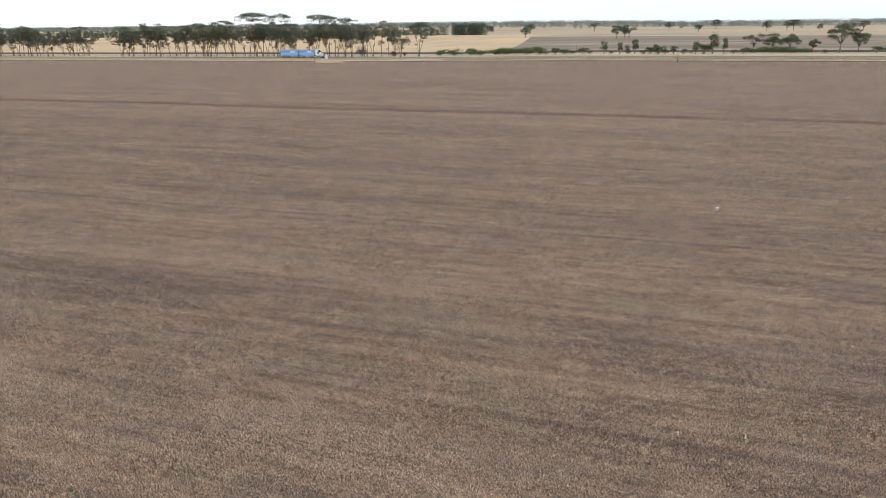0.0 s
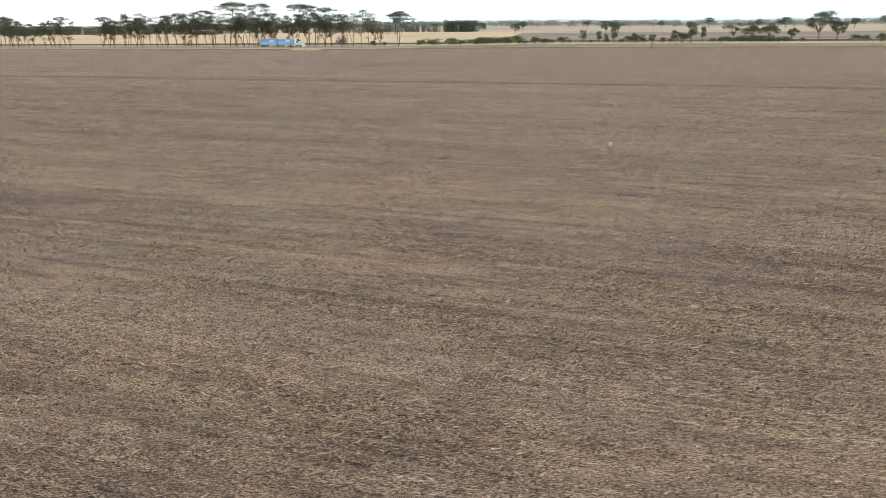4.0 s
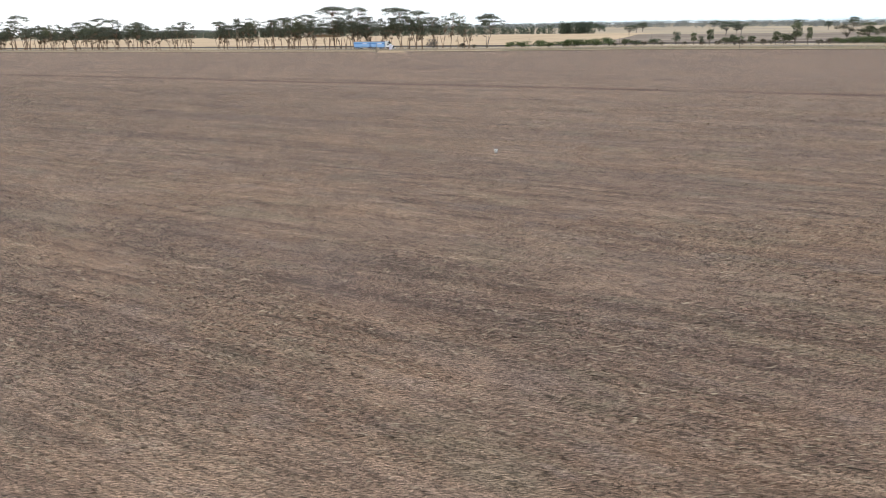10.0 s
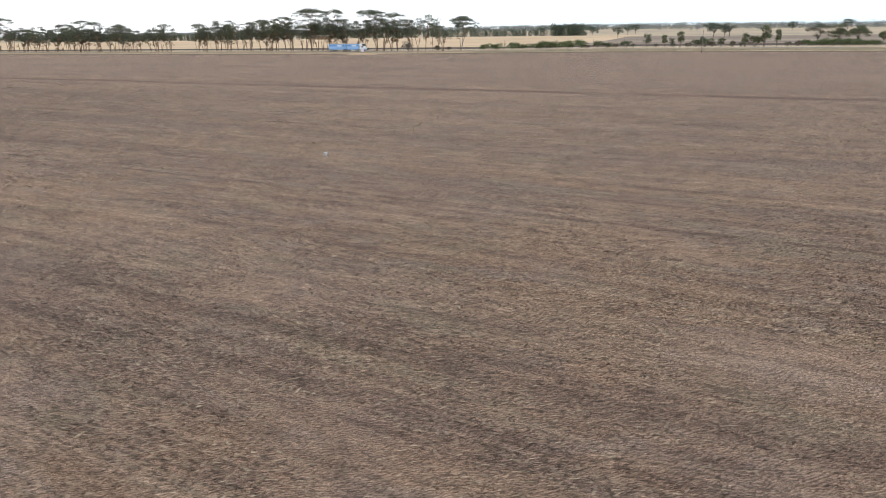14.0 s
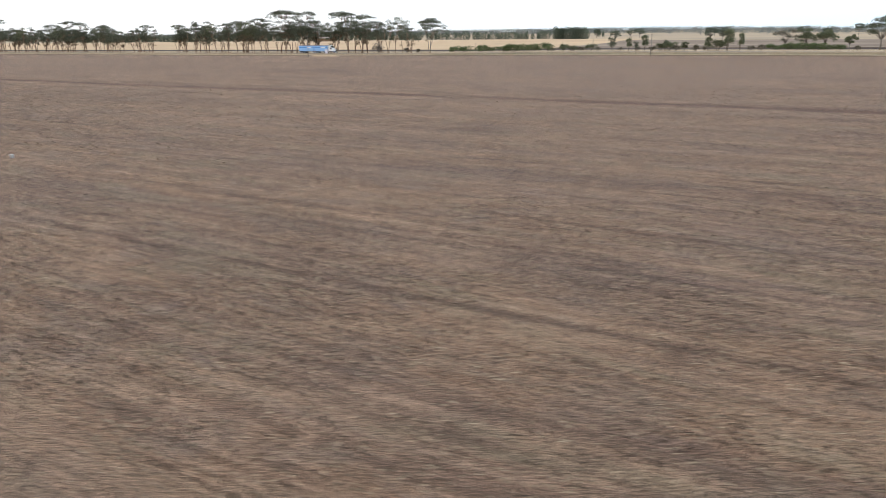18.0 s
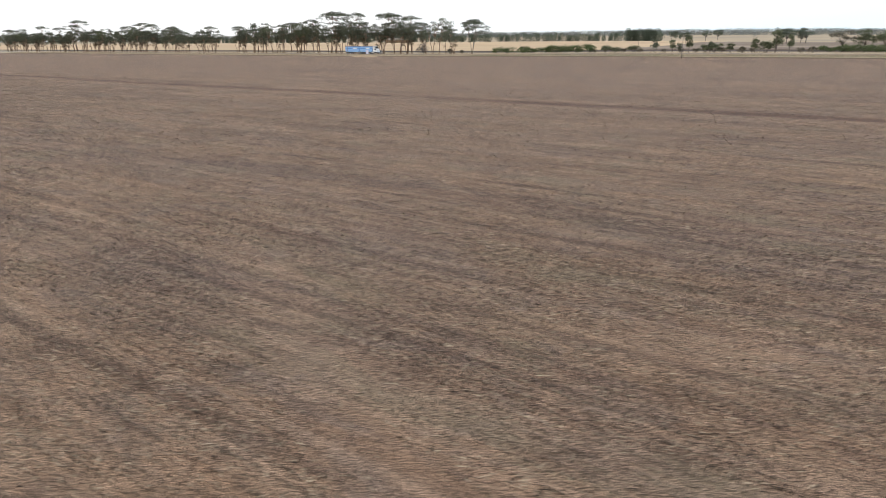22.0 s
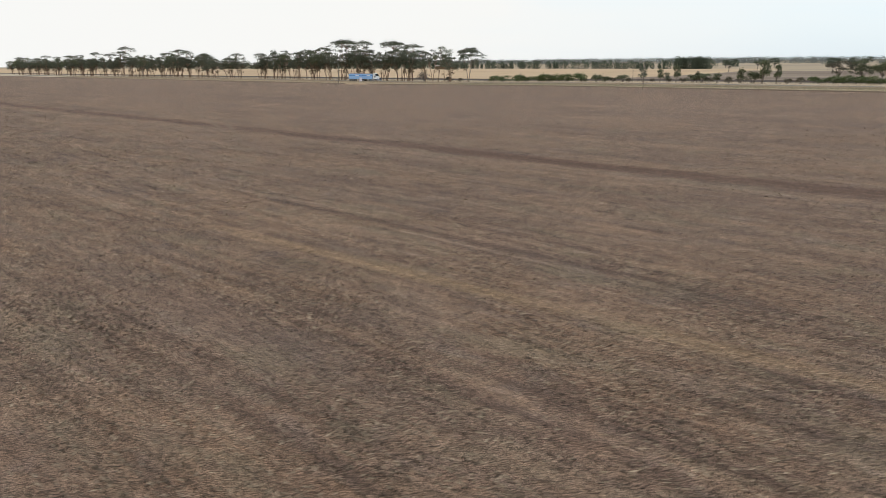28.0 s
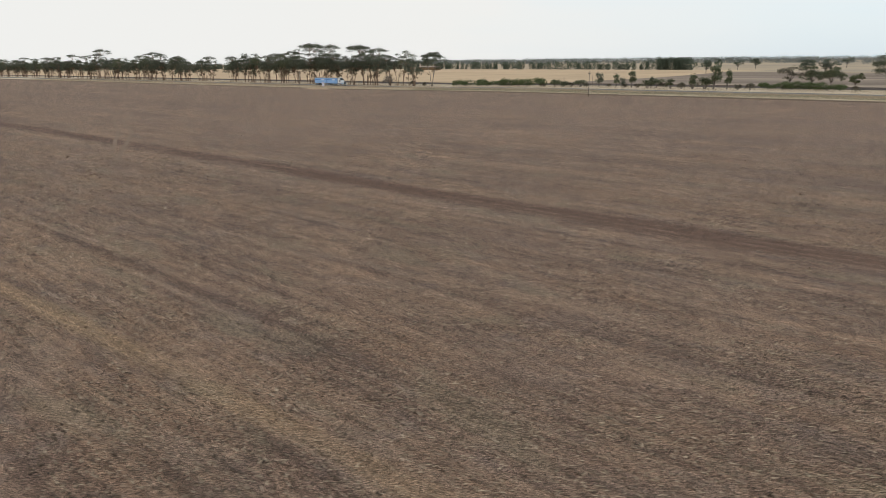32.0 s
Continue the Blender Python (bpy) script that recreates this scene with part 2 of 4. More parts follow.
def field_soil():
    g = Nodes("stubble_soil", 0.95)
    n = sowing(g)
    drill = g.noise(g.place(0.22, 3.4, 1), 1.0, 2, 0.6)
    patch = g.noise(g.place(0.5, 0.9, 1), 1.0, 5, 0.65, 0.4)
    clods = g.noise(g.place(2.2, 3.6, 1), 1.0, 4, 0.7)
    bits = g.noise(g.place(15, 19, 1), 1.0, 2, 0.7)
    chips = g.noise(g.place(44, 56, 1), 1.0, 2, 0.7)
    col = g.mix(g.step(n["blotch"], 0.40, 0.60), (0.1545, 0.0970, 0.0690), (0.1890, 0.1148, 0.0730))
    col = g.mix(g.step(n["hue"], 0.50, 0.66, 0.0, 0.32), col, (0.2162, 0.1300, 0.0850))
    col = g.mix(g.step(n["hue2"], 0.49, 0.38, 0.0, 0.5), col, (0.1560, 0.1100, 0.0860))
    col = g.mix(g.step(n["hue2"], 0.53, 0.64, 0.0, 0.5), col, (0.2499, 0.1663, 0.1087))
    col = g.mix(g.step(n["lanes"], 0.50, 0.62, 0.0, 0.26), col, (0.2611, 0.1643, 0.1045))
    col = g.mix(g.step(n["lanes"], 0.48, 0.36, 0.0, 0.26), col, (0.1061, 0.0644, 0.0486))
    col = g.mix(g.step(n["bands"], 0.51, 0.62, 0.0, 0.22), col, (0.2428, 0.1584, 0.1087))
    col = g.mix(g.step(n["bands"], 0.48, 0.38, 0.0, 0.22), col, (0.1020, 0.0624, 0.0455))
    col = g.mix(g.step(n["streak"], 0.51, 0.62, 0.0, 0.16), col, (0.2785, 0.1851, 0.1232))
    col = g.mix(g.step(n["streak"], 0.48, 0.38, 0.0, 0.13), col, (0.0785, 0.0485, 0.0362))
    col = g.mix(g.step(patch, 0.52, 0.64, 0.0, 0.45), col, (0.2723, 0.1752, 0.1159))
    col = g.mix(g.step(patch, 0.47, 0.36, 0.0, 0.45), col, (0.1000, 0.0644, 0.0486))
    rust = g.noise(g.place(0.13, 0.34, 1), 1.0, 4, 0.65, 0.5)
    ash = g.noise(g.place(0.21, 0.42, 3.0), 1.3, 4, 0.65, 0.5)
    col = g.mix(g.step(rust, 0.54, 0.70, 0.0, 0.26), col, (0.245, 0.148, 0.092))
    col = g.mix(g.step(rust, 0.47, 0.33, 0.0, 0.42), col, (0.186, 0.146, 0.096))
    col = g.mix(g.step(ash, 0.54, 0.68, 0.0, 0.4), col, (0.188, 0.138, 0.114))
    col = strips(g, col)
    col = g.gain(col, drill, 0.36, 0.64, 1.05, 0.84)
    col = g.gain(col, clods, 0.36, 0.64, 0.92, 1.26)
    col = g.gain(col, bits, 0.41, 0.59, 0.22, 1.84)
    col = g.gain(col, chips, 0.42, 0.58, 0.12, 1.92)
    g.bump(g.math("ADD", bits, g.math("MULTIPLY", drill, 0.6)), 0.6, 0.05)
    return g.done(col)


def straw_blades(name="straw", stops=((0.0, (0.018, 0.012, 0.008)), (0.45, (0.050, 0.034, 0.022)), (0.68, (0.16, 0.114, 0.074)), (1.0, (0.58, 0.455, 0.315)))):
    g = Nodes(name, 0.8)
    n = sowing(g)
    col = g.ramp(g.random(True), *stops)
    col = g.mix(g.step(n["hue"], 0.52, 0.64, 0.0, 0.25), col, (0.2142, 0.1208, 0.0890))
    col = g.mix(g.step(n["hue2"], 0.48, 0.38, 0.0, 0.3), col, (0.1600, 0.1180, 0.0910))
    col = g.mix(g.step(n["lanes"], 0.49, 0.38, 0.0, 0.25), col, (0.0938, 0.0614, 0.0497))
    col = g.mix(g.step(n["lanes"], 0.51, 0.60, 0.0, 0.15), col, (0.3366, 0.2336, 0.1635))
    col = g.mix(g.step(n["streak"], 0.48, 0.39, 0.0, 0.2), col, (0.0765, 0.0495, 0.0414))
    col = g.mix(g.step(n["streak"], 0.52, 0.61, 0.0, 0.15), col, (0.3672, 0.2673, 0.1915))
    rust = g.noise(g.place(0.13, 0.34, 1), 1.0, 4, 0.65, 0.5)
    col = g.mix(g.step(rust, 0.53, 0.68, 0.0, 0.25), col, (0.250, 0.135, 0.080))
    col = g.mix(g.step(rust, 0.47, 0.33, 0.0, 0.25), col, (0.185, 0.146, 0.092))
    col = strips(g, col, 0.7)
    return g.done(col)


def two_tone(name, a, b, sx, sy, fine, c, rough=0.95, extra=None, bump=0.4):
    g = Nodes(name, rough)
    col = g.mix(g.step(g.noise(g.place(sx, sy, 1), 1.0, 5, 0.6, 0.3), 0.36, 0.64), a, b)
    f = g.noise(g.place(fine, fine, fine), 1.0, 4, 0.65)
    col = g.mix(g.step(f, 0.5, 0.72, 0.0, 0.7), col, c)
    if extra:
        ex, ey, tint, amount = extra
        col = g.mix(g.math("MULTIPLY", g.step(g.noise(g.place(ex, ey, 1), 1.0, 3, 0.6), 0.5, 0.66), amount), col, tint)
    g.bump(f, bump, 0.08)
    return g.done(col)


def leafage(name, a, b, c, rough=0.6):
    g = Nodes(name, rough)
    col = g.ramp(g.random(True), (0.0, a), (0.55, b), (1.0, c))
    tree = g.random()
    col = g.mix(g.math("MULTIPLY", tree, 0.35), col, (a[0] * 0.8, a[1] * 0.75, a[2] * 0.8))
    g.set(g.p.inputs["Base Color"], col)
    g.p.inputs["Specular IOR Level"].default_value = 0.3
    out = next(n for n in g.t.nodes if n.type == "OUTPUT_MATERIAL")
    thin, both = g.t.nodes.new("ShaderNodeBsdfTranslucent"), g.t.nodes.new("ShaderNodeMixShader")
    both.inputs[0].default_value = 0.35
    g.link(col, thin.inputs[0])
    g.link(g.p.outputs[0], both.inputs[1])
    g.link(thin.outputs[0], both.inputs[2])
    g.link(both.outputs[0], out.inputs[0])
    return g.m


def bark(name, a, b):
    g = Nodes(name, 0.85)
    w = g.place(2.5, 2.5, 0.5, True)
    col = g.mix(g.step(g.noise(w, 1.0, 4, 0.6), 0.35, 0.65), a, b)
    col = g.mix(g.math("MULTIPLY", g.random(), 0.4), col, (a[0] * 0.6, a[1] * 0.6, a[2] * 0.6))
    return g.done(col)


def paint(name, col, rough=0.4, dirt=0.25, metal=0.0):
    g = Nodes(name, rough, metal)
    d = g.noise(g.place(1.2, 1.2, 2.0, True), 1.0, 5, 0.65)
    out = g.mix(g.step(d, 0.45, 0.75, 0.0, dirt), col, (0.30, 0.25, 0.19))
    return g.done(out)


M_SOIL = field_soil()
M_VERGE = two_tone("dry_verge", (0.56, 0.44, 0.31), (0.47, 0.375, 0.265), 0.04, 0.15, 1.7, (0.64, 0.51, 0.37), extra=(0.02, 0.12, (0.32, 0.28, 0.19), 0.5))
M_WHEAT = two_tone("cut_wheat", (0.54, 0.38, 0.235), (0.47, 0.33, 0.205), 0.006, 0.012, 0.25, (0.58, 0.415, 0.25), extra=(0.05, 0.004, (0.35, 0.25, 0.15), 0.4))
M_TAN = two_tone("far_stubble", (0.42, 0.315, 0.205), (0.35, 0.27, 0.19), 0.002, 0.006, 0.05, (0.46, 0.355, 0.24), extra=(0.001, 0.006, (0.27, 0.225, 0.17), 0.6))
M_PLOUGH = two_tone("worked_soil", (0.225, 0.162, 0.118), (0.165, 0.118, 0.086), 0.004, 0.03, 0.12, (0.25, 0.185, 0.138), extra=(0.003, 0.05, (0.40, 0.31, 0.225), 0.7))
M_TAR = two_tone("worn_asphalt", (0.105, 0.103, 0.102), (0.13, 0.127, 0.124), 0.05, 0.5, 4.0, (0.16, 0.157, 0.152), 0.85, bump=0.2)
M_BALLAST = two_tone("dark_ballast", (0.075, 0.06, 0.055), (0.11, 0.088, 0.078), 0.3, 0.3, 3.0, (0.14, 0.115, 0.1))
M_DIRT = two_tone("bare_dirt", (0.42, 0.30, 0.19), (0.34, 0.24, 0.155), 0.3, 0.3, 2.0, (0.5, 0.38, 0.26))
M_GUM = leafage("gum_leaves", (0.078, 0.088, 0.058), (0.125, 0.137, 0.092), (0.195, 0.205, 0.145))
M_OLIVE = leafage("olive_leaves", (0.092, 0.106, 0.056), (0.145, 0.158, 0.088), (0.21, 0.215, 0.13))
M_BUSH = leafage("wattle_leaves", (0.066, 0.092, 0.034), (0.11, 0.142, 0.052), (0.165, 0.205, 0.08))
M_GREYBUSH = leafage("dry_shrub_leaves", (0.085, 0.075, 0.05), (0.12, 0.105, 0.07), (0.17, 0.145, 0.1))
M_TWIGS = leafage("bare_twigs", (0.13, 0.115, 0.115), (0.17, 0.15, 0.15), (0.22, 0.2, 0.2))
M_FAR = leafage("far_leaves", (0.060, 0.080, 0.052), (0.085, 0.108, 0.072), (0.12, 0.145, 0.098))
# distance haze is put into this leaf colour: paler and greyer than the nearer trees
M_HAZED = leafage("haze_pale_leaves", (0.155, 0.172, 0.162), (0.20, 0.215, 0.20), (0.25, 0.262, 0.242))
M_DRYLEAF = leafage("dry_gum_leaves", (0.10, 0.07, 0.042), (0.155, 0.108, 0.064), (0.22, 0.155, 0.095))
M_BARK = bark("gum_bark", (0.23, 0.150, 0.110), (0.36, 0.255, 0.19))
M_GREYBARK = bark("grey_bark", (0.20, 0.17, 0.15), (0.32, 0.28, 0.24))
M_STRAW = straw_blades()
M_TUFT = straw_blades("straw_tufts", ((0.0, (0.035, 0.023, 0.016)), (0.4, (0.085, 0.058, 0.039)), (0.58, (0.24, 0.173, 0.116)), (1.0, (0.56, 0.435, 0.30))))
M_GRASS = leafage("dry_grass", (0.44, 0.355, 0.25), (0.53, 0.43, 0.31), (0.62, 0.51, 0.375), 0.8)
M_WEED = leafage("green_weeds", (0.17, 0.175, 0.115), (0.23, 0.228, 0.155), (0.31, 0.295, 0.205), 0.8)


# ---- geometry helpers ----
def smooth(v):
    v = np.clip(v, 0.0, 1.0)
    return v * v * (3 - 2 * v)


def land(x, y):
    """Height of the ground: the paddock is level, the road reserve a little higher, and the far country climbs gently."""
    rise = smooth((np.asarray(y, float) + 120) / 90) * (0.5 + 1.0 * smooth((np.asarray(x, float) + 190) / 130))
    far = np.maximum(np.asarray(y, float) - 250, 0.0)
    return rise * (1 - smooth((np.asarray(y, float) - 60) / 320)) + (0.0062 * far - 0.0005 * np.maximum(far - 1400, 0.0)) * (1 - 0.62 * smooth((np.asarray(x, float) + 620) / 760))


class Shape:
    """Collects vertices and faces for one mesh."""

    def __init__(self):
        self.v, self.f, self.dry = [], [], None

    def add(self, verts, faces):
        k = len(self.v)
        self.v.extend(verts)
        self.f.extend([tuple(i + k for i in q) for q in faces])

    def tube(self, pts, radii, n=5):
        ring = []
        for i, (p, r) in enumerate(zip(pts, radii)):
            a = Vector(pts[min(i + 1, len(pts) - 1)]) - Vector(pts[max(i - 1, 0)])
            a.normalize()
            u = a.orthogonal().normalized()
            w = a.cross(u)
            ring += [tuple(Vector(p) + (u * math.cos(k * math.tau / n) + w * math.sin(k * math.tau / n)) * r) for k in range(n)]
        faces = [(i * n + k, i * n + (k + 1) % n, (i + 1) * n + (k + 1) % n, (i + 1) * n + k) for i in range(len(pts) - 1) for k in range(n)]
        faces.append(tuple(range(n))[::-1])
        faces.append(tuple((len(pts) - 1) * n + k for k in range(n)))
        self.add(ring, faces)

    def box(self, x0, x1, y0, y1, z0, z1, bev=0.0):
        bm = bmesh.new()
        bmesh.ops.create_cube(bm, size=1)
        for v in bm.verts:
            v.co = (x0 if v.co.x < 0 else x1, y0 if v.co.y < 0 else y1, z0 if v.co.z < 0 else z1)
        if bev:
            bmesh.ops.bevel(bm, geom=bm.edges[:], offset=bev, segments=2, affect="EDGES", clamp_overlap=True)
        bm.verts.index_update()
        self.add([tuple(v.co) for v in bm.verts], [tuple(v.index for v in f.verts) for f in bm.faces])
        bm.free()

    def leaf(self, c, size, rng, droop=0.0):
        a = Vector((rng.gauss(0, 1), rng.gauss(0, 1), rng.gauss(0, 0.8) - droop)).normalized()
        b = a.orthogonal().normalized()
        b = (b + a.cross(b) * rng.uniform(-1.2, 1.2)).normalized()
        c = Vector(c)
        l, w = size * rng.uniform(0.7, 1.3), size * rng.uniform(0.3, 0.6)
        self.add([tuple(c - a * l * 0.5), tuple(c + b * w * 0.5), tuple(c + a * l * 0.5), tuple(c - b * w * 0.5)], [(0, 1, 2, 3)])

    def pad(self, c, rx, rz, count, size, rng, droop=0.3):
        for _ in range(count):
            th, q = rng.uniform(0, math.tau), math.sqrt(rng.random())
            h = rng.gauss(0, 0.5) * (1.1 - 0.6 * q)
            self.leaf((c[0] + rx * q * math.cos(th), c[1] + rx * q * math.sin(th), c[2] + rz * (h + 0.35 * (1 - q * q))), size, rng, droop)

    def mesh(self, name, mat, flat=True):
        me = bpy.data.meshes.new(name)
        me.from_pydata(self.v, [], self.f)
        me.materials.append(mat)
        if not flat:
            me.polygons.foreach_set("use_smooth", [True] * len(me.polygons))
        return me


def part(name, shape, material, parent, label="", flat=True):
    ob = new(name, shape.mesh(name, material, flat) if isinstance(shape, Shape) else shape)
    ob.parent = parent
    if label:
        ob["label"] = label
    return ob


def thing(name, label, category, m, group=""):
    ob = new(name)
    ob.matrix_basis = m
    ob.empty_display_size = 0.3
    return tagged(ob, label, category, group)


def stuff(name, shape, mat, label, category):
    me = shape.mesh(name, mat) if isinstance(shape, Shape) else shape
    return tagged(new(name, me), label, category, kind="stuff")


def blades(name, xs, ys, zs, heights, widths, mat, lean, rng):
    """One mesh of thin upright triangles, one for each place given."""
    n = len(xs)
    th, tip, tl = rng.uniform(0, math.tau, n), rng.uniform(0, math.tau, n), heights * lean * rng.uniform(0, 1, n)
    v = np.zeros((n, 3, 3), np.float32)
    for k, s in ((0, -0.5), (1, 0.5)):
        v[:, k, 0], v[:, k, 1], v[:, k, 2] = xs + np.cos(th) * widths * s, ys + np.sin(th) * widths * s, zs - 0.004
    v[:, 2, 0], v[:, 2, 1], v[:, 2, 2] = xs + np.cos(tip) * tl, ys + np.sin(tip) * tl, zs + heights
    me = bpy.data.meshes.new(name)
    me.vertices.add(n * 3)
    me.vertices.foreach_set("co", v.ravel())
    me.loops.add(n * 3)
    me.loops.foreach_set("vertex_index", np.arange(n * 3, dtype=np.int32))
    me.polygons.add(n)
    me.polygons.foreach_set("loop_start", np.arange(0, n * 3, 3, dtype=np.int32))
    me.materials.append(mat)
    me.update(calc_edges=True)
    return me


# ---- ground: one sheet to the horizon, cut along the field bounds ----
FIELD_EDGE, ROAD_Y, TREE_Y, BUSH_Y, RAIL_Y = -57.0, -25.0, -7.0, 2.0, 29.0
XS = [-7000, -3000, -1800, -1200, *range(-900, -210, 60), -203, *range(-180, 200, 20), 240, 320, 440, 600, 800, 1500, 3000, 7000]
YS = [-7000, -1500, -500, -380, -200, *range(-124, -57, 6), FIELD_EDGE, *range(-52, 34, 5), 36, 60, 90, 130, 190, 260, 340, 400, 520, 635, 900, 1300, 2000, 3500, 7000]


def slant(x, y):
    """The bound between the cut wheat and the worked field runs askew beyond the railway."""
    return x + max(0.0, 1 - abs(x + 203) / 420) * (73 - 0.17 * (y - 36)) * (36 <= y <= 520)


gv = [(slant(x, y), y, float(land(slant(x, y), y))) for y in YS for x in XS]
gf, gm = [], []
for j in range(len(YS) - 1):
    for i in range(len(XS) - 1):
        k = j * len(XS) + i
        gf.append((k, k + 1, k + 1 + len(XS), k + len(XS)))
        cx, cy = (XS[i] + XS[i + 1]) / 2, (YS[j] + YS[j + 1]) / 2
        gm.append(0 if cy < FIELD_EDGE else 1 if cy < 36 else (3 if cx > -203 else 2) if cy < 520 else 2 if cy < 635 and cx < -203 else 4)
gme = bpy.data.meshes.new("ground")
gme.from_pydata(gv, [], gf)
for m in (M_SOIL, M_VERGE, M_WHEAT, M_PLOUGH, M_TAN):
    gme.materials.append(m)
gme.polygons.foreach_set("material_index", gm)
tagged(new("ground", gme), "flat brown stubble paddock with dry verge and tan fields beyond", "ground", kind="structure")


def ribbon(name, profile, mat, x0=-1600, x1=900, step=20):
    """A strip along the road: profile gives y and height over the ground."""
    s = Shape()
    xs = list(range(x0, x1 + 1, step))
    n = len(profile)
    s.add([(x, y, float(land(x, y)) + h) for x in xs for y, h in profile],
          [(i * n + k, (i + 1) * n + k, (i + 1) * n + k + 1, i * n + k + 1) for i in range(len(xs) - 1) for k in range(n - 1)])
    return new(name, s.mesh(name, mat))


tagged(ribbon("road", [(ROAD_Y - 5.2, -0.05), (ROAD_Y - 3.7, 0.28), (ROAD_Y, 0.36), (ROAD_Y + 3.7, 0.28), (ROAD_Y + 5.2, -0.05)], M_TAR),
       "two-lane grey asphalt highway with sloping shoulders", "road", kind="structure")
rail = tagged(ribbon("railway_embankment", [(RAIL_Y - 4.2, -0.05), (RAIL_Y - 2.0, 0.7), (RAIL_Y + 2.0, 0.7), (RAIL_Y + 4.2, -0.05)], M_BALLAST),
              "low dark ballast embankment of a railway line", "railway", kind="structure")
M_STEEL = paint("rail_steel", (0.2, 0.15, 0.12), 0.45, 0.4, 0.6)
for off in (-0.8, 0.8):
    r = ribbon("rail", [(RAIL_Y + off - 0.04, 0.7), (RAIL_Y + off - 0.04, 0.85), (RAIL_Y + off + 0.04, 0.85), (RAIL_Y + off + 0.04, 0.7)], M_STEEL)
    r.parent = rail

# low earth ridge; its dark colour stands in for the shadow line along the edge
M_BANK_SHADE = two_tone("shade_dark_earth", (0.12, 0.082, 0.058), (0.16, 0.11, 0.078), 0.1, 0.4, 2.5, (0.20, 0.145, 0.10))
tagged(ribbon("paddock_bank", [(FIELD_EDGE - 1.5, -0.05), (FIELD_EDGE - 0.5, 0.32), (FIELD_EDGE + 0.3, 0.28), (FIELD_EDGE + 1.2, -0.05)], M_BANK_SHADE),
       "low earth ridge along the paddock edge, coloured dark for its shadow line", "bank", kind="structure")

# twin tyre tracks that curve across the paddock
M_TRACK = two_tone("tyre_marks", (0.215, 0.145, 0.10), (0.18, 0.118, 0.082), 0.6, 0.6, 7.0, (0.27, 0.195, 0.145))


def track_line(pts):
    s = Shape()
    n = len(pts)
    v = []
    for k, p in enumerate(pts):
        a = (Vector(pts[min(k + 1, n - 1)]) - Vector(pts[max(k - 1, 0)])).normalized()
        for side in (-0.3, 0.3):
            x, y = p[0] - a.y * side, p[1] + a.x * side
            v.append((x, y, float(land(x, y)) + 0.03))
    s.add(v, [(2 * k, 2 * k + 2, 2 * k + 3, 2 * k + 1) for k in range(n - 1)])
    tagged(new("tyre_track", s.mesh("tyre_track", M_TRACK)), "faint pale tyre track pressed into the stubble", "track", kind="structure")


def bend(points, n=8):
    return [tuple(Vector(points[i]).lerp(Vector(points[i + 1]), k / n)) for i in range(len(points) - 1) for k in range(n)] + [points[-1]]


track_line(bend(((-112, -190.5), (-100, -196), (-76, -208), (-50, -218), (-13, -235))))
track_line(bend(((-98, -193.5), (-87, -199), (-66, -210), (-42, -219), (-22, -229), (-4.5, -238))))
# scrape of bare earth at the paddock gate
heap = Shape()
hr = random.Random(5)
ring = [(hr.uniform(0.8, 1.2)) for _ in range(20)]
heap.add([(-190, -61, float(land(-190, -61)) + 0.75)] + [(-190 + 9 * ring[k] * math.cos(k * math.tau / 20) * s, -61 + 3.6 * ring[k] * math.sin(k * math.tau / 20) * s, float(land(-190, -61)) + h)
         for s, h in ((0.55, 0.6), (1.0, -0.12)) for k in range(20)],
         [(0, 1 + k, 1 + (k + 1) % 20) for k in range(20)] + [(1 + k, 21 + k, 21 + (k + 1) % 20, 1 + (k + 1) % 20) for k in range(20)])
tagged(new("dirt_mound", heap.mesh("dirt_mound", M_DIRT, False)), "low pale mound of bare earth at the paddock edge", "mound")


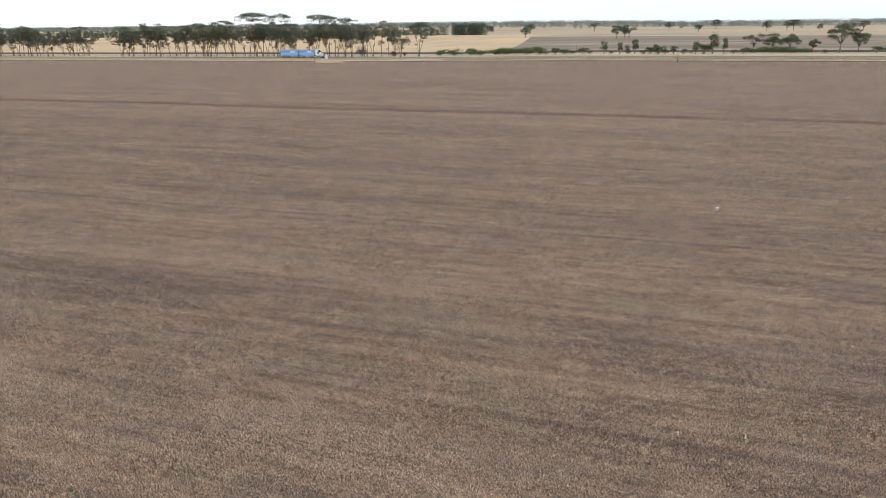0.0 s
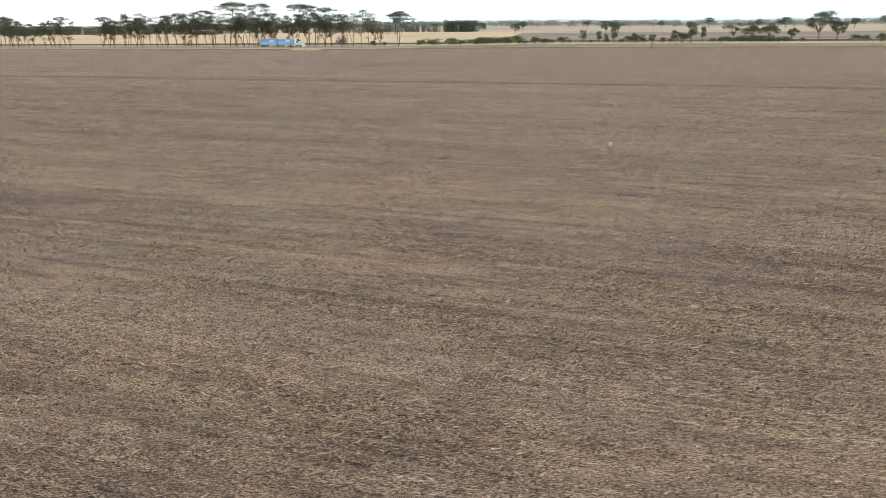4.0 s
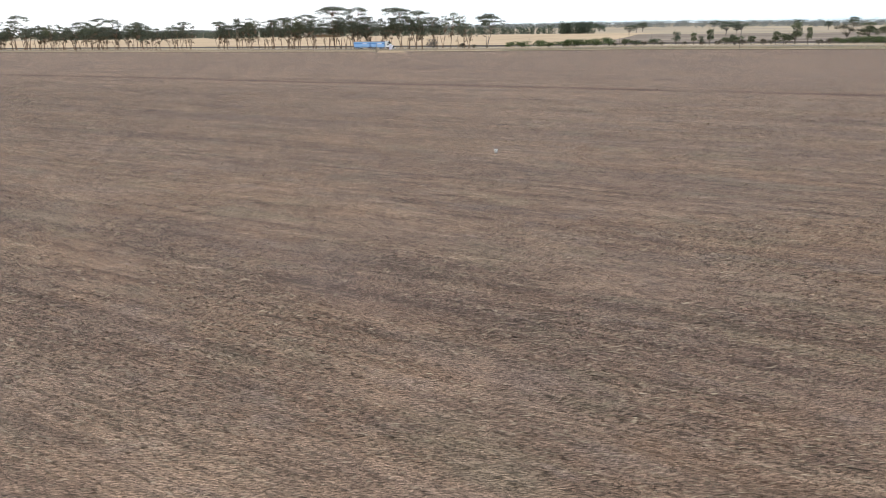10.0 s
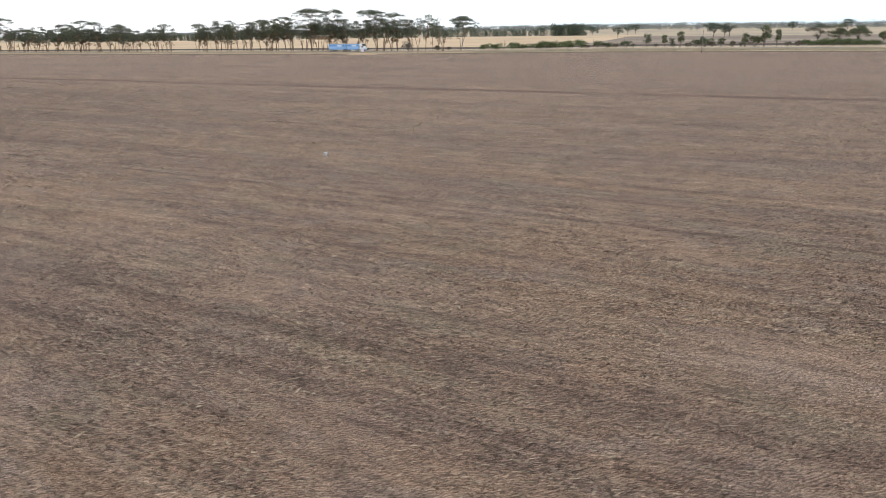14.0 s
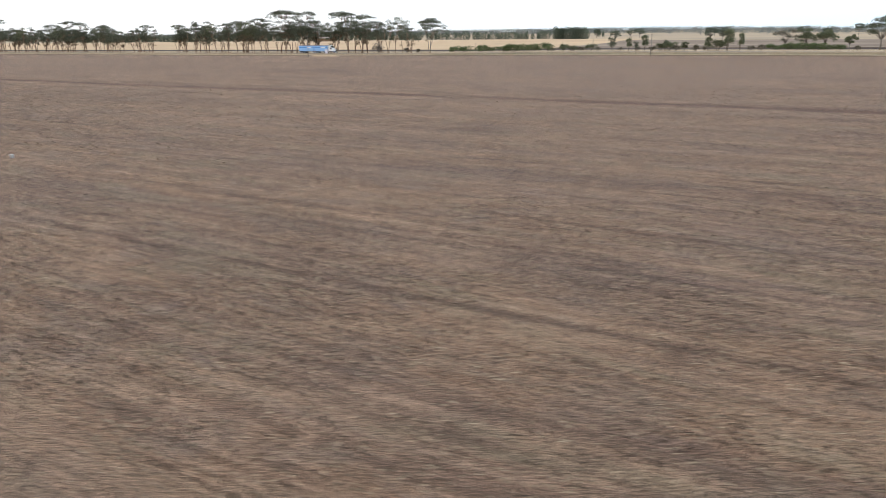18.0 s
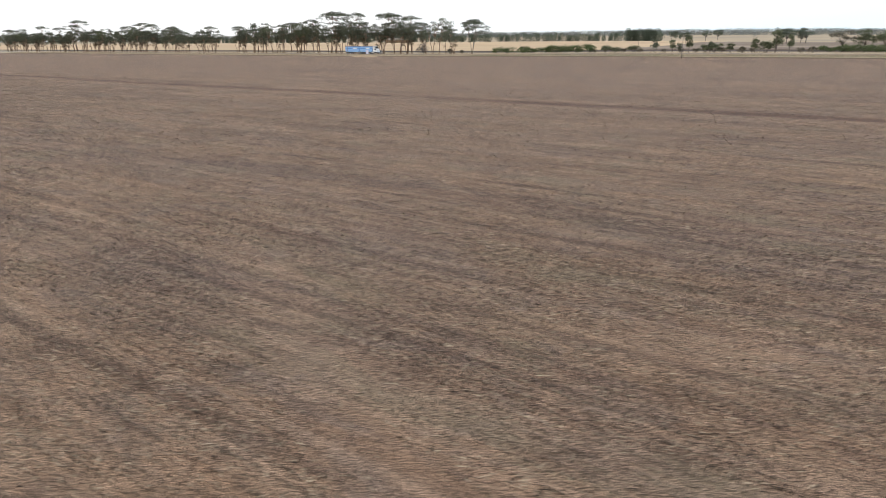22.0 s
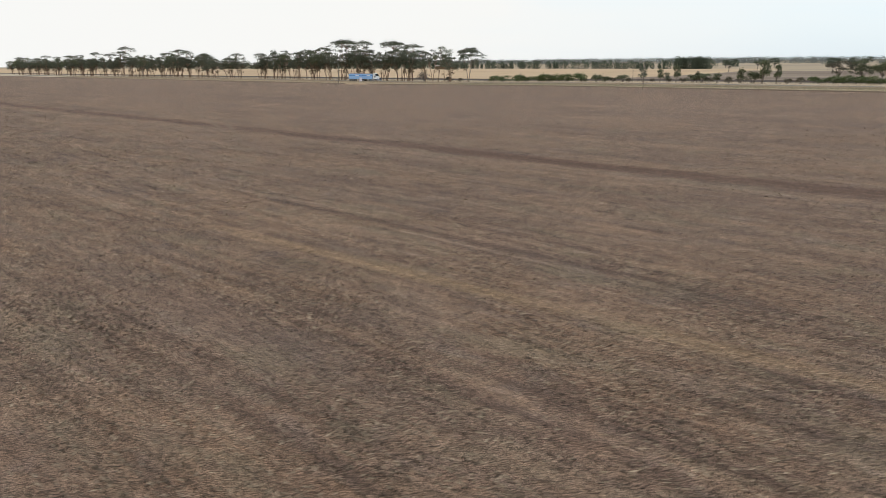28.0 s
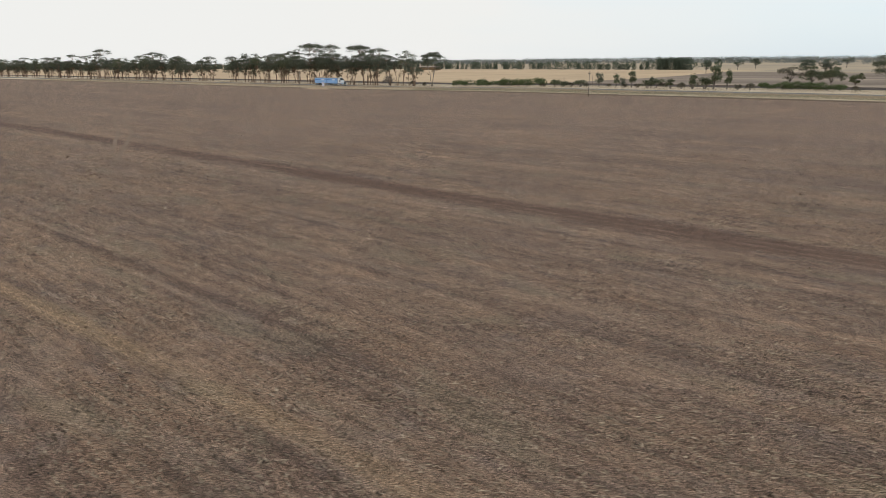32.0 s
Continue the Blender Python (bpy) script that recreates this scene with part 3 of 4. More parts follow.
# ---- trees ----
def gum_parts(seed, h, stems, spread, tall, leaf=0.48, dense=1.6):
    """Trunk and crown of a slender roadside gum: forked bare stems, a layered crown, and for tall ones flat umbrellas on top."""
    rng = random.Random(seed)
    t, c = Shape(), Shape()
    c.dry = Shape()
    tips = []
    for k in range(stems):
        th = rng.uniform(0, math.tau)
        out = spread * (0.3 + 0.35 * rng.random()) * (0.5 if stems == 1 else 1.0)
        top = h * (rng.uniform(0.36, 0.46) if tall else rng.uniform(0.44, 0.54))
        bx, by = 0.2 * math.cos(th), 0.2 * math.sin(th)
        p = [(bx, by, -0.3), (bx + 0.25 * out * math.cos(th), by + 0.25 * out * math.sin(th), top * 0.4),
             (bx + 0.6 * out * math.cos(th) + rng.uniform(-.3, .3), by + 0.6 * out * math.sin(th) + rng.uniform(-.3, .3), top * 0.75), (bx + out * math.cos(th), by + out * math.sin(th), top)]
        r0 = 0.115 if stems > 1 else 0.16
        t.tube(p, [r0 * 1.25, r0, r0 * 0.8, r0 * 0.62], 6)
        tips.append((p[-1], th))
    low, high = (0.44, 0.66) if tall else (0.56, 0.86)
    for (q, th) in tips:
        for _ in range(rng.randint(4, 6)):
            a, l = th + rng.uniform(-1.9, 1.9), spread * rng.uniform(0.35, 1.3)
            z = h * rng.uniform(low, high)
            e = (q[0] + l * math.cos(a), q[1] + l * math.sin(a), z)
            mid = ((q[0] * 0.55 + e[0] * 0.45), (q[1] * 0.55 + e[1] * 0.45), q[2] * 0.4 + z * 0.6)
            t.tube([q, mid, e], [0.10, 0.07, 0.03], 4)
            c.pad(e, rng.uniform(1.4, 2.3), rng.uniform(0.7, 1.15), int(66 * dense), leaf, rng)
            if rng.random() < 0.6:
                c.pad((e[0] + rng.uniform(-1.2, 1.2), e[1] + rng.uniform(-1.2, 1.2), z - rng.uniform(0.8, 2.0)), rng.uniform(0.8, 1.5), 0.8, int(34 * dense), leaf, rng, 0.6)
        # small hanging tufts low on the stems
        for _ in range(rng.randint(1, 3)):
            c.dry.pad((q[0] * 0.8 + rng.uniform(-1.1, 1.1), q[1] * 0.8 + rng.uniform(-1.1, 1.1), h * rng.uniform(0.26, 0.46)), 0.75, 0.9, int(24 * dense), leaf * 0.85, rng, 0.8)
    lead = tips[0][0]
    if tall:
        # a thin leader that forks high up under broad flat umbrellas, with side tufts below
        fork = (lead[0] + rng.uniform(-.6, .6), lead[1] + rng.uniform(-.6, .6), h * 0.76)
        t.tube([lead, ((lead[0] + fork[0]) / 2 + rng.uniform(-.3, .3), (lead[1] + fork[1]) / 2, (lead[2] + fork[2]) / 2), fork], [0.13, 0.10, 0.08], 5)
        for k in range(11):
            a, l = k * 2.4 + rng.uniform(-.5, .5), spread * (0.0 if k == 0 else rng.uniform(0.4, 1.45))
            e = (fork[0] + l * math.cos(a), fork[1] + l * math.sin(a), h * 0.95 - 0.075 * l * l + rng.uniform(-0.9, 0.3))
            t.tube([fork, (fork[0] * 0.6 + e[0] * 0.4, fork[1] * 0.6 + e[1] * 0.4, fork[2] * 0.45 + e[2] * 0.55), e], [0.08, 0.055, 0.025], 4)
            c.pad(e, rng.uniform(1.2, 2.0), 0.8, int(92 * dense), leaf * 0.8, rng, 0.05)
        for k in range(5):
            a, l = rng.uniform(0, math.tau), spread * rng.uniform(0.4, 1.3)
            e = (fork[0] + l * math.cos(a), fork[1] + l * math.sin(a), h * rng.uniform(0.60, 0.82))
            t.tube([lead, (lead[0] * 0.6 + e[0] * 0.4, lead[1] * 0.6 + e[1] * 0.4, lead[2] * 0.5 + e[2] * 0.5), e], [0.08, 0.05, 0.02], 4)
            c.pad(e, rng.uniform(0.9, 1.6), 0.9, int(55 * dense), leaf * 0.85, rng, 0.2)
    else:
        for k in range(rng.randint(2, 4)):
            a, l = rng.uniform(0, math.tau), spread * rng.uniform(0.0, 0.9)
            z = h * (rng.uniform(0.86, 0.96) if k else 0.95)
            e = (lead[0] + l * math.cos(a), lead[1] + l * math.sin(a), z)
            t.tube([lead, (lead[0] * 0.5 + e[0] * 0.5 + rng.uniform(-.4, .4), lead[1] * 0.5 + e[1] * 0.5, lead[2] * 0.4 + z * 0.6), e], [0.11, 0.07, 0.025], 4)
            c.pad(e, rng.uniform(1.2, 1.9), 0.8, int(52 * dense), leaf, rng)
    return t, c


def tree_proto(name, label, category, t, c, bark_mat, leaf_mat, group):
    ob = thing(name, label, category, pose(0, 0, 0), group)
    part("trunk", t, bark_mat, ob, flat=False)
    part("crown", c, leaf_mat, ob)
    if c.dry:
        part("dry_foliage", c.dry, M_DRYLEAF, ob, "rust-brown hanging dry leaves")
    return ob


def spot(x, y, turn=0.0, s=1.0, sz=None, sink=0.0):
    return pose(x, y, float(land(x, y)) - sink, 0, 0, turn) @ Matrix.Diagonal((s, s, sz or s, 1))


ROW = "gums along the road"
LOW_LABEL = "slender roadside gum with forked bare stems and dark crown"
TALL_LABEL = "tall roadside gum with thin flat umbrella tufts on top"
lows = [tree_proto("gum_tree", LOW_LABEL, "tree", *gum_parts(10 + k, 14.0, (2, 3, 2, 1, 3, 2, 4)[k], (3.0, 3.5, 2.8, 2.6, 3.2, 3.6, 3.5)[k], False), M_BARK, (M_GUM, M_OLIVE)[k == 5], ROW) for k in range(7)]
talls = [tree_proto("gum_tree", TALL_LABEL, "tree", *gum_parts(40 + k, 21.0, (2, 1, 3, 2, 2)[k], (3.2, 2.8, 3.8, 3.6, 3.0)[k], True), M_BARK, M_GUM, ROW) for k in range(5)]
tr = random.Random(77)
# places along the row and heights of the trees that stand out
KEY = [(-876, 16.8), (-850, 21.5), (-824, 20.5), (-798, 20.7), (-770, 23.2), (-738, 20.9), (-701, 22.5), (-673, 24.1), (-633, 24.8), (-598, 23.5), (-575, 24.4), (-563, 26.1), (-532, 19.3),
       (-498, 20.0), (-478, 25.2), (-453, 22.9), (-429, 18.2), (-391, 20.5), (-357, 17.5), (-338, 22.3), (-325, 18.0), (-310, 19.5), (-298, 18.8), (-288, 21.2), (-278, 22.8), (-268, 23.8), (-258, 24.0),
       (-248, 23.0), (-239, 20.0), (-228, 22.4), (-217, 24.0), (-208, 22.6), (-195, 19.0)]
used = set()


def put_tree(protos, x, y, h, base_h, wide=1.0):
    p = protos[tr.randrange(len(protos))]
    m = spot(x, y, tr.uniform(0, 360), h / base_h * tr.uniform(0.9, 1.1) * wide, h / base_h)
    if p.name in used:
        return copy_thing(p, m)
    used.add(p.name)
    p.matrix_basis = m
    return p


for x, h in KEY:
    put_tree(talls, x + tr.uniform(-1, 1), TREE_Y + tr.uniform(-1.5, 1.5), h * 0.94, 21.0, 1.12)
x = -880.0
while x < -176:
    x += tr.uniform(3.0, 4.4) if x < -300 else tr.uniform(3.6, 5.0)
    if -380 < x < -361:
        continue
    h = tr.triangular(12.0, 17.6, 15.2) + (1.2 if -300 < x < -190 else 0.0) - (2.0 if -184 < x else 0.0)
    put_tree(lows, x, TREE_Y + (2.6 if tr.random() < 0.5 else -2.2) + tr.uniform(-0.8, 0.8), h, 14.0)
# the broad round-headed gum that ends the row
t, c = gum_parts(91, 17.6, 3, 3.6, False, 0.6, 1.3)
er = random.Random(3)
for _ in range(17):
    a, q = er.uniform(0, math.tau), er.uniform(0, 4.0)
    c.pad((q * math.cos(a), q * math.sin(a), 16.2 - 0.12 * q * q + er.uniform(-0.6, 0.3)), 1.8, 0.9, 70, 0.6, er)
end_gum = tree_proto("gum_tree", "broad round-headed gum at the end of the row", "tree", t, c, M_GREYBARK, M_GUM, ROW)
end_gum.matrix_basis = spot(-166, TREE_Y + 2, 40, 1.35, 1.0)
# the row starts again far down the road
for k in range(9):
    put_tree(lows, -985 - k * 17 - tr.uniform(0, 8), TREE_Y + tr.uniform(-3, 6), tr.uniform(11, 17), 14.0)


def bush_parts(seed, h, w, leaf=0.4, count=420, stems=5, narrow=False):
    rng = random.Random(seed)
    t, c = Shape(), Shape()
    for k in range(stems):
        a, l = k * math.tau / stems + rng.uniform(-.4, .4), w * rng.uniform(0.15, 0.42)
        e = (l * math.cos(a), l * math.sin(a), h * rng.uniform(0.5, 0.85))
        t.tube([(0.1 * math.cos(a), 0.1 * math.sin(a), -0.2), (e[0] * 0.4, e[1] * 0.4, e[2] * 0.5), e], [0.09, 0.06, 0.02], 4)
    lumps = [(rng.uniform(-.34, .34) * w * (0.75 if narrow else 1), rng.uniform(-.34, .34) * w * (0.75 if narrow else 1), h * (rng.uniform(0.28, 0.85) if narrow else rng.uniform(0.22, 0.74))) for _ in range(11)]
    for l in lumps:
        c.pad(l, w * (rng.uniform(0.22, 0.42) if narrow else rng.uniform(0.18, 0.30)), h * (0.15 if narrow else 0.24), count // 9, leaf, rng, 0.1)
    return t, c


def bush_proto(label, t, c, leaf_mat, group, bark_mat=None):
    ob = thing("bush", label, "bush", pose(0, 0, 0), group)
    part("stem", t, bark_mat or M_GREYBARK, ob)
    part("foliage", c, leaf_mat, ob)
    return ob


G_BUSH = bush_proto("dense green wattle bush beside the railway", *bush_parts(1, 3.8, 6.0, 0.45, 950), M_BUSH, "bushes by the railway")
G_BUSH2 = bush_proto("rounded green wattle bush in dry grass", *bush_parts(2, 3.3, 5.0, 0.45, 850), M_BUSH, "bushes by the railway")
O_BUSH = bush_proto("olive shrub with a ragged open crown", *bush_parts(3, 4.2, 3.4, 0.45, 620), M_OLIVE, "shrubs by the railway")
O_BUSH2 = bush_proto("upright olive shrub with bare lower stems", *bush_parts(4, 4.8, 2.6, 0.45, 560, 4, True), M_OLIVE, "shrubs by the railway")
D_BUSH = bush_proto("dark narrow sapling with a columnar crown", *bush_parts(5, 7.0, 3.6, 0.48, 760, 3, True), M_GUM, "saplings by the railway")
S_BUSH = bush_proto("low dry grey-brown shrub", *bush_parts(6, 1.8, 2.6, 0.32, 260), M_GREYBUSH, "dry shrubs")
first = {}


def put_bush(p, x, y, s, sz=None):
    m = spot(x, y, tr.uniform(0, 360), s, sz)
    if p.name in first:
        return copy_thing(p, m)
    first[p.name] = True
    p.matrix_basis = m
    return p


for x, w, h in ((-157, 4.5, 2.3), (-149, 9, 3.9), (-140, 6, 3.2), (-134, 7, 3.4), (-127, 7, 3.5), (-121, 7, 3.7), (-116, 7, 3.6), (-110, 7, 3.9), (-104, 6, 3.8)):
    put_bush(tr.choice((G_BUSH, G_BUSH2)), x, BUSH_Y + tr.uniform(-1, 2.5), w / 5.0, h / 3.0 * tr.uniform(0.85, 1.1))
for x, w, h in ((-96, 4, 2.9), (-91, 4, 2.7), (-82, 3, 3.4), (-64, 3, 4.3), (-57, 3.2, 4.4), (-50, 3, 3.6), (-46, 3.4, 4.2), (-39, 3.4, 2.4), (-29, 3, 3.6), (-25.5, 3.6, 5.0), (-21.5, 4.6, 5.8), (-16.5, 2.8, 4.6)):
    put_bush(tr.choice((O_BUSH, O_BUSH2)), x, BUSH_Y + tr.uniform(-1.5, 2.5), w / 2.6, h / 3.5)
put_bush(D_BUSH, -71.5, 1.5, 1.0, 1.08)
put_bush(D_BUSH, -47.5, 2.5, 0.75, 0.72)
put_bush(D_BUSH, -60.5, 2.0, 0.7, 0.66)
for x, y, s in ((-176, -1, 1.2), (-100, 0, 0.8), (-87, 3, 1.0), (-78, 1, 0.9), (-68, 3, 0.8), (-60, 2, 0.9), (-53, 0, 1.0), (-43, 3, 1.2), (-34, 1, 1.3), (-31, 4, 1.0), (-12, 2, 1.1), (-8, 4, 1.3), (27, 8, 1.0), (58, 5, 1.1), (66, 8, 1.4), (-181, -5, 1.4)):
    put_bush(S_BUSH, x, BUSH_Y + y - 1, s)


def paddock_tree(seed, h, spread, label, leaf_mat, group, leaf=0.55, dense=1.0, open_crown=False, bark_mat=None):
    rng = random.Random(seed)
    t, c = Shape(), Shape()
    t.tube([(0, 0, -0.3), (0.1, 0.1, h * 0.18), (0.2, 0.0, h * 0.34)], [h * 0.035, h * 0.026, h * 0.02], 7)
    for k in range(7):
        a, l = k * math.tau / 7 + rng.uniform(-.4, .4), spread * rng.uniform(0.45, 1.0)
        z = h * rng.uniform(0.55, 0.92)
        e = (l * math.cos(a), l * math.sin(a), z)
        t.tube([(0.2, 0, h * 0.30), (e[0] * 0.45, e[1] * 0.45, h * 0.3 + (z - h * 0.3) * 0.62), e], [h * 0.014, h * 0.010, h * 0.004], 5)
        c.pad(e, spread * rng.uniform(0.3, 0.5), h * 0.11, int(95 * dense), leaf, rng)
        if not open_crown:
            c.pad((e[0] * 0.5, e[1] * 0.5, z + h * 0.04), spread * 0.42, h * 0.09, int(80 * dense), leaf, rng)
            c.pad((e[0] * 0.95, e[1] * 0.95, z - h * 0.16), spread * 0.3, h * 0.09, int(50 * dense), leaf, rng)
    for k in range(6):
        a, l = rng.uniform(0, math.tau), spread * rng.uniform(0.5, 1.0)
        e = (l * math.cos(a), l * math.sin(a), h * rng.uniform(0.42, 0.72))
        t.tube([(0.2, 0, h * 0.28), (e[0] * 0.5, e[1] * 0.5, h * 0.28 + (e[2] - h * 0.28) * 0.6), e], [h * 0.010, h * 0.007, h * 0.003], 4)
        c.pad(e, spread * rng.uniform(0.2, 0.32), h * 0.09, int(60 * dense), leaf, rng, 0.4)
    return tree_proto("paddock_tree", label, "tree", t, c, bark_mat or M_GREYBARK, leaf_mat, group)


# clump of trees beside the railway
NEAR = "trees beside the railway"
for seed, x, y, h, w, lab, mat, opn in ((1, -1.5, 30, 8.8, 4.6, "open-crowned pale gum with spreading bare limbs", M_GREYBUSH, True), (2, 7, 29, 8.6, 4.2, "olive gum with a broad layered crown", M_OLIVE, False),
                                        (3, 14.6, 27, 8.2, 4.0, "olive gum with a broad layered crown", M_OLIVE, False), (4, 24, 22, 6.5, 2.4, "slim olive gum with a sparse crown", M_OLIVE, True),
                                        (5, 35, 20, 13.5, 6.8, "large gum with a heavy forked trunk and wide crown", M_GUM, False), (6, 43, 22, 9.8, 4.0, "dark green gum with a broad layered crown", M_GUM, False)):
    paddock_tree(seed, h, w, lab, mat, NEAR, 0.5, 2.6 if h > 12 else 1.4, opn).matrix_basis = spot(x, y, seed * 50)
for x, y, w, h in ((-4, 13, 6, 2.8), (1, 14, 7, 3.4), (5, 12, 7, 3.7), (9, 13, 7.5, 4.0), (13, 14, 7, 3.9), (17, 12, 6.5, 3.4), (21, 14, 5, 2.8)):
    put_bush(G_BUSH if x % 2 else G_BUSH2, x, y, w / 5.6, h / 3.3 * tr.uniform(0.8, 1.15))
for x, y, h in ((50, 18, 4.0), (54, 16, 3.6), (61, 18, 4.6), (72, 19, 5.0), (80, 16, 3.4)):
    put_bush(O_BUSH, x, y, h / 4.2)
# leafless grey shrub between the trunks of the row
t, c = bush_parts(9, 6.2, 8.0, 0.5, 700, 9)
bush_proto("leafless grey thicket of fine twigs under the gums", t, c, M_TWIGS, "", M_GREYBARK).matrix_basis = spot(-199, TREE_Y + 3)

# trees standing alone in the far paddocks
FARG = "lone trees in the far paddocks"
lone = [paddock_tree(21 + k, 11.0, 5.5, "lone dark gum standing in a far paddock", M_FAR, FARG, 0.7, 1.0, k == 1) for k in range(3)]
LONE = ((-101, 415, 11.5), (-91, 452, 12.0), (-96, 455, 9.0), (-204, 445, 8.0), (-243, 640, 9.0), (86, 860, 13), (126, 880, 12), (112, 840, 10), (150, 800, 9), (205, 800, 10), (235, 760, 12),
        (-322, 740, 11), (-262, 760, 10), (-180, 900, 11), (-60, 980, 13), (20, 1050, 13), (330, 850, 12), (-400, 980, 12), (-15, 760, 8))
for k, (x, y, h) in enumerate(LONE):
    m = spot(x, y, k * 77, h / 9.6)
    if k < 3:
        lone[k].matrix_basis = m
    else:
        copy_thing(lone[k % 3], m)


def wood(name, places, mat, size, per, label, hr=(9, 15), trunks=True, wide=(0.3, 0.45), low=0.12):
    """A far belt of trees, as one mass of leaf clumps on thin trunks."""
    s, rng = Shape(), random.Random(name)
    for x, y in places:
        h = rng.uniform(*hr)
        w = h * rng.uniform(*wide)
        z = float(land(x, y))
        if trunks:
            s.tube([(x, y, z - 0.3), (x + rng.uniform(-.3, .3), y, z + h * 0.6)], [0.3, 0.15], 3)
        for _ in range(per):
            a, q, u = rng.uniform(0, math.tau), math.sqrt(rng.random()), rng.random()
            env = math.sin(math.pi * (0.12 + 0.8 * u)) ** 0.6
            s.leaf((x + w * q * env * math.cos(a), y + w * q * env * math.sin(a), z + h * (low + (1 - low) * u)), size, rng, 0.1)
    return stuff(name, s, mat, label, "woodland")


wr = random.Random(8)
belt = [(x + wr.uniform(-2, 2), 635 + wr.uniform(-6, 10)) for x0, x1 in ((-1500, -815), (-800, -690), (-680, -565), (-558, -505), (-497, -358)) for x in np.arange(x0, x1, 5.5)]
wood("windbreak", belt, M_FAR, 1.5, 230, "dark green windbreak of trees along a far paddock", (7, 12.5), False, (0.32, 0.5), 0.0)
wood("tree_block", [(-351 + wr.uniform(0, 50), 630 + wr.uniform(0, 16)) for _ in range(38)], M_FAR, 1.6, 190, "dense dark block of planted trees", (13, 17), False, (0.3, 0.45), 0.0)
wood("far_scrub", [(wr.uniform(-1600, -330), wr.uniform(660, 900)) for _ in range(160)], M_FAR, 2.0, 40, "loose scrub beyond the windbreak", (7, 12))
far = [(wr.uniform(-3200, 1300), wr.gauss(1750, 90)) for _ in range(1500)] + [(wr.uniform(-4200, 2600), wr.gauss(2800, 160)) for _ in range(1900)]
# both masses wear the leaf colour paled for distance haze
wood("far_woods", far, M_HAZED, 2.8, 60, "thin dark line of woods along the horizon", (10, 18), False, (0.8, 1.5), 0.0)
wood("scattered_far_trees", [(wr.uniform(-1500, 900), wr.uniform(1050, 1650)) for _ in range(70)], M_HAZED, 2.2, 60, "scattered trees in the distant paddocks", (7, 12), True, (0.4, 0.6), 0.2)


# ---- poles, sign, shed, tub ----
M_POLE = bark("weathered_pole", (0.22, 0.19, 0.165), (0.34, 0.30, 0.26))
M_WHITE = paint("white_paint", (0.78, 0.78, 0.79), 0.5, 0.2)
M_LILAC = paint("faded_sign_face", (0.62, 0.60, 0.72), 0.5, 0.1)
M_GREYMETAL = paint("galvanised_steel", (0.42, 0.43, 0.44), 0.45, 0.2, 0.6)
M_CERAMIC = paint("brown_ceramic", (0.14, 0.07, 0.04), 0.3, 0.1)


def power_pole(x, y, h, arm=True):
    ob = thing("power_pole", "weathered timber power pole with a short crossarm" if arm else "thin weathered timber pole", "pole", spot(x, y, 4), "poles along the road")
    s = Shape()
    s.tube([(0, 0, -0.5), (0, 0, h * 0.5), (0.03, 0, h)], [0.13, 0.11, 0.08], 8)
    part("shaft", s, M_POLE, ob, flat=False)
    if arm:
        a = Shape()
        a.box(-0.06, 0.06, -0.9, 0.9, h - 0.75, h - 0.62, 0.01)
        part("crossarm", a, M_POLE, ob)
        for yy in (-0.8, 0.0, 0.8):
            i = Shape()
            i.tube([(0, yy, h - 0.62), (0, yy, h - 0.55), (0, yy, h - 0.42)], [0.05, 0.07, 0.03], 6)
            part("insulator", i, M_CERAMIC, ob)
    return ob


power_pole(-36.5, -66, 8.2)
power_pole(-192.6, -69.4, 9.8)
power_pole(-430, -56, 8.0)
power_pole(96, -64, 8.2)
for x, h in ((-154, 4.3), (-104, 3.9), (-377, 5.0), (-88, 5.2)):
    power_pole(x, 24, h, False)

board = thing("roadside_sign", "pale lilac roadside sign board on two posts", "sign", spot(-194.8, -53.7, 12))
s = Shape()
s.box(-0.75, 0.75, -0.03, 0.03, 1.1, 3.0, 0.01)
face = part("panel", s, M_LILAC, board)
for xx in (-0.7, 0.7):
    s = Shape()
    s.tube([(xx, 0.08, -0.4), (xx, 0.08, 3.0)], [0.05, 0.05], 6)
    part("post", s, M_GREYMETAL, board)
for zz, ww in ((2.6, 0.55), (2.15, 0.45), (1.7, 0.5)):
    s = Shape()
    s.box(-ww, ww, -0.045, -0.034, zz - 0.09, zz + 0.09)
    part("text_bar", s, M_WHITE, face)

shed = thing("hay_shed", "long low brown hay shed in a far paddock", "shed", spot(-700, 560, -8))
M_HAY = two_tone("stacked_hay", (0.22, 0.15, 0.09), (0.17, 0.115, 0.075), 0.4, 0.4, 1.0, (0.26, 0.18, 0.11))
s = Shape()
s.box(-22, 22, -5, 5, 0, 4.2, 0.1)
part("stack", s, M_HAY, shed)
s = Shape()
s.add([(-23, -6, 5.2), (23, -6, 5.2), (23, 0, 6.6), (-23, 0, 6.6), (23, 6, 5.2), (-23, 6, 5.2), (-23, -6, 5.3), (23, -6, 5.3), (23, 0, 6.7), (-23, 0, 6.7), (23, 6, 5.3), (-23, 6, 5.3)],
      [(0, 1, 2, 3), (3, 2, 4, 5), (9, 8, 7, 6), (11, 10, 8, 9), (0, 6, 7, 1), (5, 4, 10, 11)])
part("roof", s, paint("rusty_roof", (0.3, 0.22, 0.18), 0.5, 0.5), shed)
for k in range(6):
    for yy in (-5.7, 5.7):
        s = Shape()
        s.tube([(-21 + k * 8.4, yy, -0.3), (-21 + k * 8.4, yy, 5.25)], [0.12, 0.12], 5)
        part("post", s, M_GREYMETAL, shed)

